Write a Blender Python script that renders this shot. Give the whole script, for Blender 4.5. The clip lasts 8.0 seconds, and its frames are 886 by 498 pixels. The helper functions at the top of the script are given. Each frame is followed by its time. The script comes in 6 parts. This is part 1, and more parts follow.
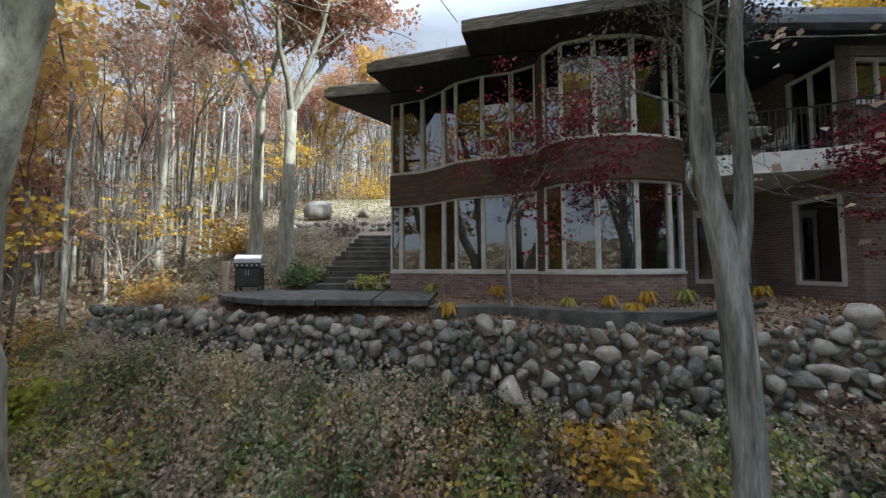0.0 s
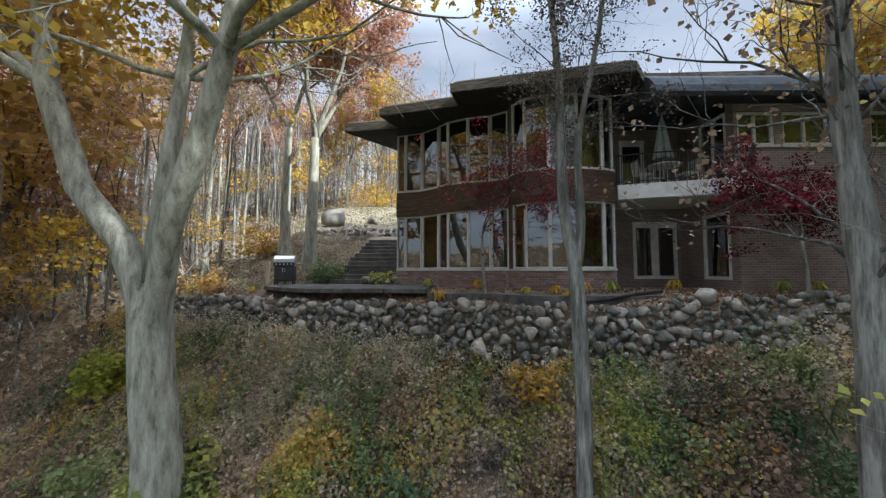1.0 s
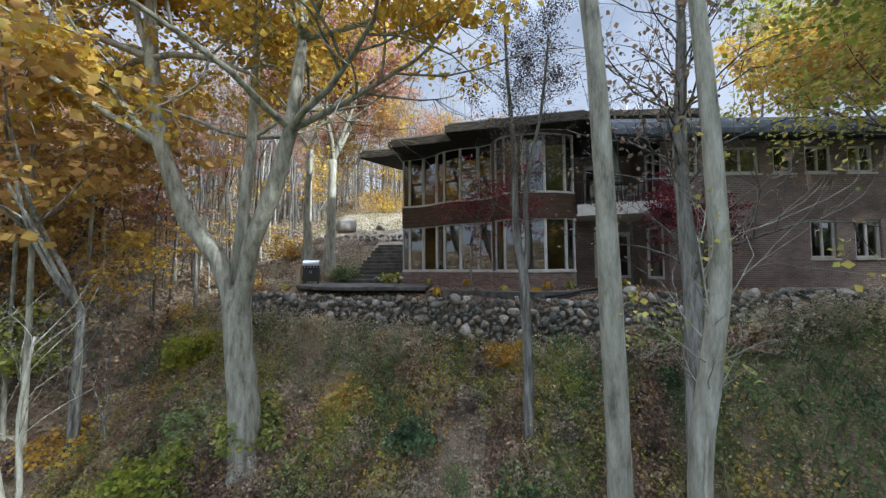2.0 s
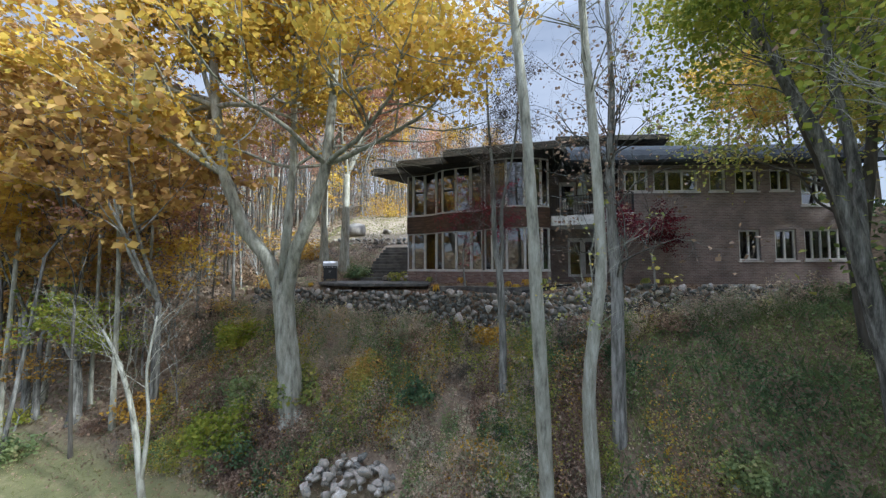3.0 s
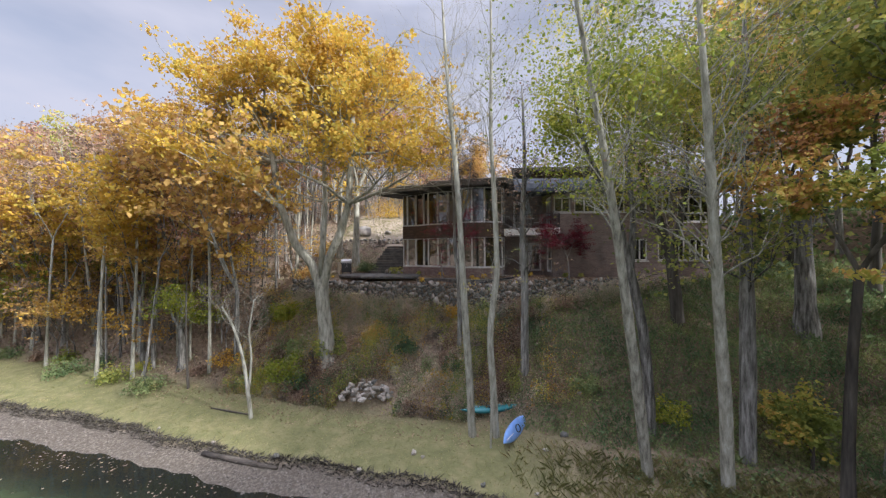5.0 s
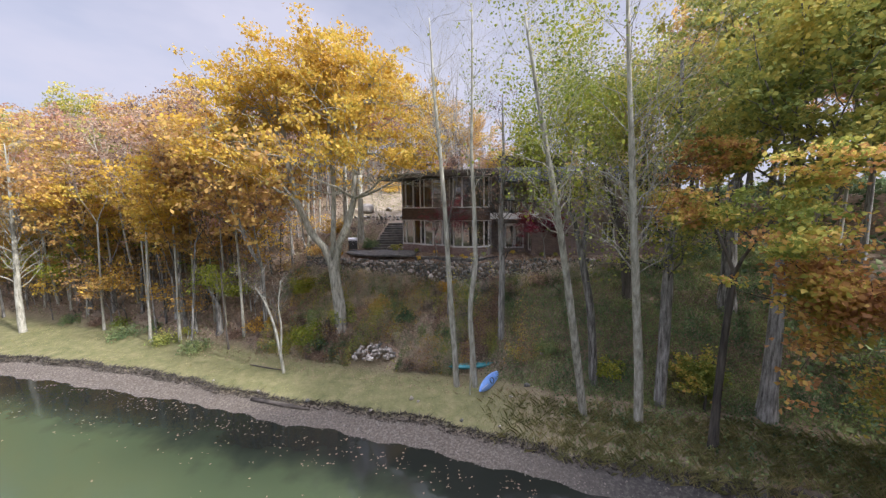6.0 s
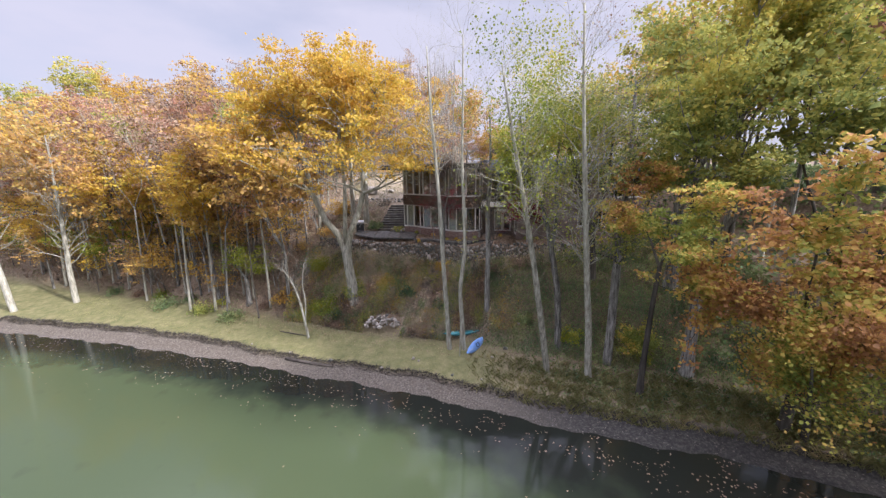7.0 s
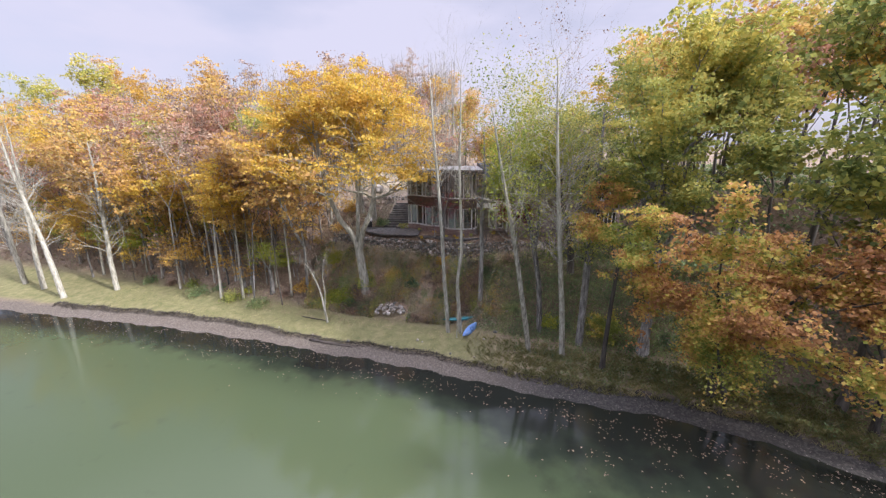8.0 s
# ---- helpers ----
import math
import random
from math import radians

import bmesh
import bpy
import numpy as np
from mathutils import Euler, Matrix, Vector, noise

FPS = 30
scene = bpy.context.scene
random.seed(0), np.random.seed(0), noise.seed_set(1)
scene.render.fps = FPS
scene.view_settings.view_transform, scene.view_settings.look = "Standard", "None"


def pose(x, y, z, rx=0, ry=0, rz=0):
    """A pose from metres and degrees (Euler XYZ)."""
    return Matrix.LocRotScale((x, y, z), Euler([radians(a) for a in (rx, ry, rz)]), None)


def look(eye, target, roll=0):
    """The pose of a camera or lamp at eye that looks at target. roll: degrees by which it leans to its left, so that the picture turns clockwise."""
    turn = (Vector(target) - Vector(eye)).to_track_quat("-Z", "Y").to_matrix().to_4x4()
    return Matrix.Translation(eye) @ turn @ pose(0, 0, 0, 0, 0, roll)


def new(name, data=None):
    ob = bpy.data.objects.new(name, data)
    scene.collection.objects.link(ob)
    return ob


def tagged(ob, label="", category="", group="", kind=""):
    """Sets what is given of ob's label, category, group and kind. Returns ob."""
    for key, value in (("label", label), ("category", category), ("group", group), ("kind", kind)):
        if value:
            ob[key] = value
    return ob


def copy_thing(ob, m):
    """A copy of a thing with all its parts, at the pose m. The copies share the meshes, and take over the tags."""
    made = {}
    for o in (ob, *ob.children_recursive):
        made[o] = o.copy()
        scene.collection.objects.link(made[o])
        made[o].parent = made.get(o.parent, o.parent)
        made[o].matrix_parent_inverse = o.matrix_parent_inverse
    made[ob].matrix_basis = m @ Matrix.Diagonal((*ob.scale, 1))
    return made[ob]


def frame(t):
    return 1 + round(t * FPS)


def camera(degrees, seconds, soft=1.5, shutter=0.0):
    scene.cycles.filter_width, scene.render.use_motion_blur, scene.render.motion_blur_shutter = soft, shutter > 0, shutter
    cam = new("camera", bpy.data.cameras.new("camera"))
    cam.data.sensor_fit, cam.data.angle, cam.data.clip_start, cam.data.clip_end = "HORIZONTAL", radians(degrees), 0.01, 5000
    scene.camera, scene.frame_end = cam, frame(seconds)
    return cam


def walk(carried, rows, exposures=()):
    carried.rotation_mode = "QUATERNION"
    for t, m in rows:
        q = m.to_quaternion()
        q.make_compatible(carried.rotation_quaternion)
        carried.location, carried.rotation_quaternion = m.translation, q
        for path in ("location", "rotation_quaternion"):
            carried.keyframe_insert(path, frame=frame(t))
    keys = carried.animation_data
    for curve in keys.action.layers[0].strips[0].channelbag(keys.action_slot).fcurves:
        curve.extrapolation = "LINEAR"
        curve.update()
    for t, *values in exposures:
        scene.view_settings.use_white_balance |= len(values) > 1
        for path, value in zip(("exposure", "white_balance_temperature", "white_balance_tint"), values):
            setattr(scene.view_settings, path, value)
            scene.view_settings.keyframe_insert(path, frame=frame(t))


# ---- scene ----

# ======================= camera and its walk =======================
cam = camera(102.0, 8.0, soft=1.3)
ROWS = [
    (0.0, 0.0, 0.0, 0.70, 0.0, 3.0, 0.25),
    (0.5, 0.148, -1.484, 0.60, 0.26, 3.2, 0.2),
    (1.0, 0.314, -2.95, 0.56, 0.5, 3.35, 0.1),
    (1.5, 0.48, -4.494, 0.66, 0.78, 3.1, 0.3),
    (3.0, 0.76, -9.28, 0.82, 1.06, 2.75, 0.32),
    (3.5, 0.976, -10.888, 0.81, 1.08, 2.55, 0.29),
    (4.0, 1.273, -12.712, 0.84, 1.09, 2.3, 0.25),
    (4.5, 1.692, -14.722, 1.12, 1.17, 2.0, 0.27),
    (6.0, 2.96, -20.213, 3.80, 1.85, -6.75, 0.75),
    (6.5, 3.25, -22.119, 4.90, 1.88, -10.35, 0.72),
    (7.0, 3.381, -24.15, 6.127, 1.78, -12.6, 0.62),
    (7.5, 3.40, -26.118, 7.33, 1.7, -14.1, 0.48),
    (8.0, 3.469, -28.131, 8.25, 1.75, -15.1, 0.32),
]
walk(cam, [(t, pose(x, y, z, 90 + pitch, roll, yaw)) for t, x, y, z, yaw, pitch, roll in ROWS],
     [(0.0, 0.63, 5650, 1), (1.5, 0.65, 5600, 3), (3.0, 0.6, 5400, 4), (3.5, 0.58, 5480, 6), (4.5, 0.53, 5950, 11), (6.0, 0.57, 6000, 16), (8.0, 0.66, 6000, 20)])

# ======================= sky, sun, exposure =======================
SUN_TO = Vector((0.80, -0.37, 0.49)).normalized()
world = bpy.data.worlds.new("sky_world")
scene.world = world
world.use_nodes = True
wn, wl = world.node_tree.nodes, world.node_tree.links
wn.clear()
w_out = wn.new("ShaderNodeOutputWorld")
w_bg = wn.new("ShaderNodeBackground")
w_bg.inputs["Strength"].default_value = 0.11
w_sky = wn.new("ShaderNodeTexSky")
w_sky.sky_type = "NISHITA"
w_sky.sun_disc = False
w_sky.sun_elevation = math.asin(SUN_TO.z)
w_sky.sun_rotation = math.atan2(SUN_TO.x, SUN_TO.y)
w_sky.dust_density = 2.0
w_tc = wn.new("ShaderNodeTexCoord")
w_map = wn.new("ShaderNodeMapping")
w_map.inputs["Scale"].default_value = (1.0, 1.0, 2.8)
w_noise = wn.new("ShaderNodeTexNoise")
w_noise.inputs["Scale"].default_value = 1.7
w_noise.inputs["Detail"].default_value = 5.0
w_ramp = wn.new("ShaderNodeValToRGB")
w_ramp.color_ramp.elements[0].position, w_ramp.color_ramp.elements[1].position = 0.36, 0.6
w_ramp.color_ramp.elements[0].color = (0.5, 0.5, 0.5, 1)
w_ramp.color_ramp.elements[1].color = (0.97, 0.97, 0.97, 1)
w_mix = wn.new("ShaderNodeMix")
w_mix.data_type = "RGBA"
w_mix.inputs["B"].default_value = (5.9, 5.85, 6.5, 1)
# a cloudy sky grows brighter towards the zenith
w_sep = wn.new("ShaderNodeSeparateXYZ")
w_grow = wn.new("ShaderNodeMapRange")
w_grow.inputs["From Min"].default_value, w_grow.inputs["From Max"].default_value = 0.56, 1.0
w_grow.inputs["To Min"].default_value, w_grow.inputs["To Max"].default_value = 0.74, 6.0
w_scale = wn.new("ShaderNodeVectorMath")
w_scale.operation = "SCALE"
wl.new(w_tc.outputs["Generated"], w_sep.inputs["Vector"])
wl.new(w_sep.outputs["Z"], w_grow.inputs["Value"])
wl.new(w_tc.outputs["Generated"], w_map.inputs["Vector"])
wl.new(w_map.outputs["Vector"], w_noise.inputs["Vector"])
wl.new(w_noise.outputs["Fac"], w_ramp.inputs["Fac"])
wl.new(w_ramp.outputs["Color"], w_mix.inputs["Factor"])
wl.new(w_sky.outputs["Color"], w_mix.inputs["A"])
wl.new(w_mix.outputs["Result"], w_scale.inputs[0])
wl.new(w_grow.outputs["Result"], w_scale.inputs["Scale"])
wl.new(w_scale.outputs["Vector"], w_bg.inputs["Color"])
wl.new(w_bg.outputs["Background"], w_out.inputs["Surface"])

sun_data = bpy.data.lights.new("sun", "SUN")
sun_data.energy, sun_data.angle, sun_data.color = 5.0, radians(2.5), (1.0, 0.95, 0.88)
sun = new("sun", sun_data)
sun.matrix_world = look(SUN_TO * 100, (0, 0, 0))

# ======================= materials =======================
def ramp_stops(node, stops):
    cr = node.color_ramp
    while len(cr.elements) < len(stops):
        cr.elements.new(0.5)
    for e, (p, c) in zip(cr.elements, stops):
        e.position, e.color = p, (*c, 1)


def mat_noise(name, stops, scale=3.0, rough=0.8, bump=0.2, bump_scale=40.0, stretch=(1, 1, 1), metal=0.0, spec=0.3, obj_var=0.0, coords="Object"):
    """A surface whose colour wanders between the stops at two scales, with fine relief."""
    m = bpy.data.materials.new(name)
    m.use_nodes = True
    n, l = m.node_tree.nodes, m.node_tree.links
    b = n["Principled BSDF"]
    tc, mp = n.new("ShaderNodeTexCoord"), n.new("ShaderNodeMapping")
    mp.inputs["Scale"].default_value = stretch
    l.new(tc.outputs[coords], mp.inputs["Vector"])
    t1, t2 = n.new("ShaderNodeTexNoise"), n.new("ShaderNodeTexNoise")
    t1.inputs["Scale"].default_value, t1.inputs["Detail"].default_value = scale, 6
    t2.inputs["Scale"].default_value, t2.inputs["Detail"].default_value = bump_scale, 4
    l.new(mp.outputs["Vector"], t1.inputs["Vector"])
    l.new(mp.outputs["Vector"], t2.inputs["Vector"])
    add = n.new("ShaderNodeMath"); add.operation = "MULTIPLY_ADD"
    add.inputs[1].default_value = 0.35
    l.new(t2.outputs["Fac"], add.inputs[0]); l.new(t1.outputs["Fac"], add.inputs[2])
    last = add.outputs[0]
    off = -0.175
    if obj_var:
        oi = n.new("ShaderNodeObjectInfo")
        a2 = n.new("ShaderNodeMath"); a2.operation = "MULTIPLY_ADD"
        a2.inputs[1].default_value = obj_var
        l.new(oi.outputs["Random"], a2.inputs[0]); l.new(last, a2.inputs[2])
        last, off = a2.outputs[0], off - obj_var / 2
    a3 = n.new("ShaderNodeMath"); a3.operation = "ADD"
    a3.inputs[1].default_value = off
    l.new(last, a3.inputs[0])
    rp = n.new("ShaderNodeValToRGB"); ramp_stops(rp, stops)
    l.new(a3.outputs[0], rp.inputs["Fac"]); l.new(rp.outputs["Color"], b.inputs["Base Color"])
    bp = n.new("ShaderNodeBump"); bp.inputs["Strength"].default_value = bump; bp.inputs["Distance"].default_value = 0.02
    l.new(t2.outputs["Fac"], bp.inputs["Height"]); l.new(bp.outputs["Normal"], b.inputs["Normal"])
    b.inputs["Roughness"].default_value, b.inputs["Metallic"].default_value = rough, metal
    b.inputs["Specular IOR Level"].default_value = spec
    return m


def mat_leaf(name, stops, through_light=0.45, patch=0.0, single=0.42, clump=0.7):
    """Foliage: each leaf takes its own colour, patches and trees differ, and some light goes through."""
    m = bpy.data.materials.new(name)
    m.use_nodes = True
    n, l = m.node_tree.nodes, m.node_tree.links
    b, out = n["Principled BSDF"], n["Material Output"]
    geo, oi, tc = n.new("ShaderNodeNewGeometry"), n.new("ShaderNodeObjectInfo"), n.new("ShaderNodeTexCoord")
    nz = n.new("ShaderNodeTexNoise"); nz.inputs["Scale"].default_value = 0.45; nz.inputs["Detail"].default_value = 3
    l.new(geo.outputs["Position"], nz.inputs["Vector"])
    s1 = n.new("ShaderNodeMath"); s1.operation = "MULTIPLY_ADD"; s1.inputs[1].default_value = single
    l.new(geo.outputs["Random Per Island"], s1.inputs[0])
    s0 = n.new("ShaderNodeMath"); s0.operation = "MULTIPLY_ADD"; s0.inputs[1].default_value = 0.9 + patch; s0.inputs[2].default_value = -0.11 - single / 2 - patch / 2
    l.new(nz.outputs["Fac"], s0.inputs[0]); l.new(s0.outputs[0], s1.inputs[2])
    n2 = n.new("ShaderNodeTexNoise"); n2.inputs["Scale"].default_value = 1.9; n2.inputs["Detail"].default_value = 2
    l.new(geo.outputs["Position"], n2.inputs["Vector"])
    s3 = n.new("ShaderNodeMath"); s3.operation = "MULTIPLY_ADD"; s3.inputs[1].default_value = clump
    l.new(n2.outputs["Fac"], s3.inputs[0]); l.new(s1.outputs[0], s3.inputs[2])
    s4 = n.new("ShaderNodeMath"); s4.operation = "SUBTRACT"; s4.inputs[1].default_value = clump / 2
    l.new(s3.outputs[0], s4.inputs[0])
    s2 = n.new("ShaderNodeMath"); s2.operation = "MULTIPLY_ADD"; s2.inputs[1].default_value = 0.3
    l.new(oi.outputs["Random"], s2.inputs[0]); l.new(s4.outputs[0], s2.inputs[2])
    rp = n.new("ShaderNodeValToRGB"); ramp_stops(rp, stops)
    l.new(s2.outputs[0], rp.inputs["Fac"])
    l.new(rp.outputs["Color"], b.inputs["Base Color"])
    b.inputs["Roughness"].default_value = 0.65
    b.inputs["Specular IOR Level"].default_value = 0.2
    tr = n.new("ShaderNodeBsdfTranslucent")
    l.new(rp.outputs["Color"], tr.inputs["Color"])
    mx = n.new("ShaderNodeMixShader"); mx.inputs["Fac"].default_value = through_light
    l.new(b.outputs["BSDF"], mx.inputs[1]); l.new(tr.outputs["BSDF"], mx.inputs[2]); l.new(mx.outputs["Shader"], out.inputs["Surface"])
    return m


def mat_brick(name, c1, c2, mortar):
    m = bpy.data.materials.new(name)
    m.use_nodes = True
    n, l = m.node_tree.nodes, m.node_tree.links
    b = n["Principled BSDF"]
    tc, sp, cb = n.new("ShaderNodeTexCoord"), n.new("ShaderNodeSeparateXYZ"), n.new("ShaderNodeCombineXYZ")
    ad = n.new("ShaderNodeMath"); ad.operation = "SUBTRACT"
    l.new(tc.outputs["Object"], sp.inputs[0])
    l.new(sp.outputs["X"], ad.inputs[0]); l.new(sp.outputs["Y"], ad.inputs[1])
    l.new(ad.outputs[0], cb.inputs["X"]); l.new(sp.outputs["Z"], cb.inputs["Y"])
    br = n.new("ShaderNodeTexBrick")
    br.inputs["Scale"].default_value = 1.0
    br.inputs["Brick Width"].default_value, br.inputs["Row Height"].default_value = 0.21, 0.075
    br.inputs["Mortar Size"].default_value = 0.006
    br.inputs["Color1"].default_value, br.inputs["Color2"].default_value, br.inputs["Mortar"].default_value = (*c1, 1), (*c2, 1), (*mortar, 1)
    l.new(cb.outputs[0], br.inputs["Vector"])
    nz = n.new("ShaderNodeTexNoise"); nz.inputs["Scale"].default_value = 1.3; nz.inputs["Detail"].default_value = 7
    l.new(tc.outputs["Object"], nz.inputs["Vector"])
    hs = n.new("ShaderNodeMix"); hs.data_type = "RGBA"; hs.blend_type = "OVERLAY"; hs.inputs["Factor"].default_value = 0.55
    l.new(br.outputs["Color"], hs.inputs["A"]); l.new(nz.outputs["Fac"], hs.inputs["B"])
    l.new(hs.outputs["Result"], b.inputs["Base Color"])
    bp = n.new("ShaderNodeBump"); bp.inputs["Strength"].default_value = 0.5; bp.inputs["Distance"].default_value = 0.01; bp.invert = True
    l.new(br.outputs["Fac"], bp.inputs["Height"]); l.new(bp.outputs["Normal"], b.inputs["Normal"])
    b.inputs["Roughness"].default_value = 0.85
    return m


def mat_plain(name, color, rough=0.5, metal=0.0, spec=0.5):
    return mat_noise(name, [(0.25, tuple(c * 0.8 for c in color)), (0.75, tuple(min(1, c * 1.15) for c in color))], scale=4, rough=rough, bump=0.06, metal=metal, spec=spec)


def mat_glass(name):
    m = bpy.data.materials.new(name)
    m.use_nodes = True
    n, l = m.node_tree.nodes, m.node_tree.links
    n.remove(n["Principled BSDF"])
    fr = n.new("ShaderNodeFresnel"); fr.inputs["IOR"].default_value = 3.0
    tr = n.new("ShaderNodeBsdfTransparent"); tr.inputs["Color"].default_value = (0.42, 0.45, 0.46, 1)
    gl = n.new("ShaderNodeBsdfGlossy"); gl.inputs["Roughness"].default_value = 0.015
    nz = n.new("ShaderNodeTexNoise"); nz.inputs["Scale"].default_value = 0.9
    tc = n.new("ShaderNodeTexCoord"); l.new(tc.outputs["Object"], nz.inputs["Vector"])
    bp = n.new("ShaderNodeBump"); bp.inputs["Strength"].default_value = 0.05; bp.inputs["Distance"].default_value = 0.02
    l.new(nz.outputs["Fac"], bp.inputs["Height"]); l.new(bp.outputs["Normal"], gl.inputs["Normal"])
    mx = n.new("ShaderNodeMixShader")
    l.new(fr.outputs[0], mx.inputs["Fac"]); l.new(tr.outputs[0], mx.inputs[1]); l.new(gl.outputs[0], mx.inputs[2])
    l.new(mx.outputs[0], n["Material Output"].inputs["Surface"])
    return m


M_BARK_PALE = mat_noise("bark_pale", [(0.26, (0.13, 0.125, 0.10)), (0.42, (0.27, 0.26, 0.205)), (0.56, (0.36, 0.35, 0.285)), (0.7, (0.46, 0.45, 0.38))], 8, 0.9, 0.9, 46, (1, 1, 0.22), obj_var=0.1)
M_BARK_GREY = mat_noise("bark_grey", [(0.28, (0.055, 0.052, 0.045)), (0.42, (0.13, 0.125, 0.108)), (0.55, (0.22, 0.212, 0.19)), (0.7, (0.36, 0.35, 0.32))], 10, 0.9, 1.0, 50, (1, 1, 0.14), obj_var=0.22)
M_BARK_DARK = mat_noise("bark_dark", [(0.2, (0.03, 0.027, 0.023)), (0.5, (0.09, 0.08, 0.065)), (0.75, (0.17, 0.155, 0.13))], 4, 0.9, 0.9, 18, (1, 1, 0.14), obj_var=0.25)
M_LEAF_YELLOW = mat_leaf("leaf_yellow", [(0.1, (0.27, 0.165, 0.05)), (0.35, (0.52, 0.31, 0.06)), (0.6, (0.64, 0.44, 0.07)), (0.9, (0.50, 0.42, 0.09))])
M_LEAF_ORANGE = mat_leaf("leaf_orange", [(0.1, (0.28, 0.16, 0.075)), (0.35, (0.50, 0.30, 0.105)), (0.6, (0.60, 0.41, 0.12)), (0.9, (0.46, 0.41, 0.13))])
M_LEAF_GREEN = mat_leaf("leaf_green", [(0.1, (0.14, 0.19, 0.06)), (0.35, (0.29, 0.33, 0.09)), (0.6, (0.47, 0.45, 0.11)), (0.9, (0.66, 0.51, 0.12))])
M_LEAF_DEAD = mat_leaf("leaf_dead", [(0.1, (0.06, 0.045, 0.036)), (0.4, (0.13, 0.10, 0.08)), (0.7, (0.22, 0.17, 0.13)), (0.95, (0.30, 0.24, 0.18))], 0.2)
M_LEAF_LIME = mat_leaf("leaf_lime", [(0.1, (0.11, 0.16, 0.03)), (0.4, (0.25, 0.30, 0.045)), (0.7, (0.39, 0.38, 0.06)), (0.95, (0.50, 0.40, 0.08))])
M_LEAF_BROWN = mat_leaf("leaf_brown", [(0.1, (0.13, 0.085, 0.065)), (0.4, (0.29, 0.20, 0.14)), (0.7, (0.44, 0.31, 0.21)), (0.95, (0.48, 0.38, 0.20))], 0.3)
M_LEAF_AMBER = mat_leaf("leaf_amber", [(0.06, (0.38, 0.20, 0.09)), (0.28, (0.58, 0.32, 0.12)), (0.44, (0.62, 0.44, 0.11)), (0.6, (0.46, 0.43, 0.09)), (0.85, (0.25, 0.30, 0.07))], 0.45, 1.3)
M_LEAF_RED = mat_leaf("leaf_red", [(0.1, (0.05, 0.012, 0.02)), (0.45, (0.14, 0.018, 0.03)), (0.75, (0.30, 0.035, 0.05)), (0.95, (0.36, 0.07, 0.07))], 0.25)
M_LEAF_PINK = mat_leaf("leaf_russet", [(0.1, (0.26, 0.13, 0.10)), (0.4, (0.45, 0.25, 0.17)), (0.7, (0.54, 0.34, 0.23)), (0.95, (0.53, 0.38, 0.22))])
M_BRUSH = mat_leaf("brush", [(0.03, (0.15, 0.14, 0.115)), (0.2, (0.37, 0.30, 0.235)), (0.34, (0.55, 0.42, 0.31)), (0.48, (0.31, 0.35, 0.19)), (0.6, (0.47, 0.39, 0.31)), (0.78, (0.66, 0.52, 0.37)), (0.97, (0.60, 0.54, 0.27))], 0.4, 1.0, 0.2, 1.2)
M_BRUSH_GREEN = mat_leaf("brush_green", [(0.1, (0.065, 0.11, 0.055)), (0.4, (0.15, 0.215, 0.095)), (0.7, (0.255, 0.305, 0.12)), (0.95, (0.43, 0.39, 0.18))], 0.35, 0.5, 0.22, 0.9)
M_GRASS = mat_leaf("grass", [(0.1, (0.14, 0.155, 0.055)), (0.45, (0.24, 0.24, 0.09)), (0.75, (0.35, 0.32, 0.14)), (0.95, (0.50, 0.40, 0.20))], 0.3, 0.4)
M_UNDER = mat_leaf("woodland_floor", [(0.05, (0.09, 0.08, 0.065)), (0.3, (0.22, 0.17, 0.13)), (0.5, (0.34, 0.24, 0.16)), (0.65, (0.19, 0.21, 0.11)), (0.9, (0.44, 0.33, 0.21))], 0.3, 0.8, 0.3, 0.9)
M_STONE = mat_noise("stone", [(0.05, (0.10, 0.10, 0.088)), (0.25, (0.21, 0.205, 0.18)), (0.42, (0.33, 0.285, 0.225)), (0.55, (0.28, 0.27, 0.24)), (0.7, (0.43, 0.355, 0.295)), (0.82, (0.38, 0.36, 0.31)), (0.98, (0.58, 0.54, 0.47))], 4.5, 0.85, 0.9, 26, obj_var=0.8)
M_BOULDER = mat_noise("boulder", [(0.25, (0.13, 0.12, 0.105)), (0.5, (0.24, 0.22, 0.19)), (0.75, (0.36, 0.33, 0.29))], 3.0, 0.9, 0.8, 20)
M_PEBBLE = mat_noise("pebble", [(0.1, (0.06, 0.052, 0.045)), (0.4, (0.14, 0.12, 0.10)), (0.7, (0.24, 0.21, 0.18)), (0.95, (0.36, 0.33, 0.29))], 9, 0.9, 0.5, 40, coords="Object")
M_SLATE = mat_noise("flagstone", [(0.25, (0.05, 0.05, 0.046)), (0.5, (0.11, 0.105, 0.097)), (0.75, (0.2, 0.19, 0.165))], 3.5, 0.9, 0.6, 30)
M_STEP = mat_noise("step_stone", [(0.2, (0.045, 0.045, 0.04)), (0.5, (0.10, 0.095, 0.085)), (0.8, (0.17, 0.16, 0.13))], 2.5, 0.9, 0.5, 25, obj_var=0.2)
M_WOOD_DARK = mat_noise("dark_wood_band", [(0.2, (0.035, 0.02, 0.014)), (0.5, (0.075, 0.042, 0.026)), (0.8, (0.16, 0.095, 0.055))], 2.5, 0.55, 0.3, 30, (1, 1, 6), spec=0.4)
M_FASCIA = mat_noise("fascia", [(0.25, (0.018, 0.017, 0.013)), (0.45, (0.05, 0.044, 0.033)), (0.6, (0.10, 0.084, 0.06)), (0.8, (0.19, 0.16, 0.115))], 3.0, 0.75, 0.7, 30, (1, 1, 9))
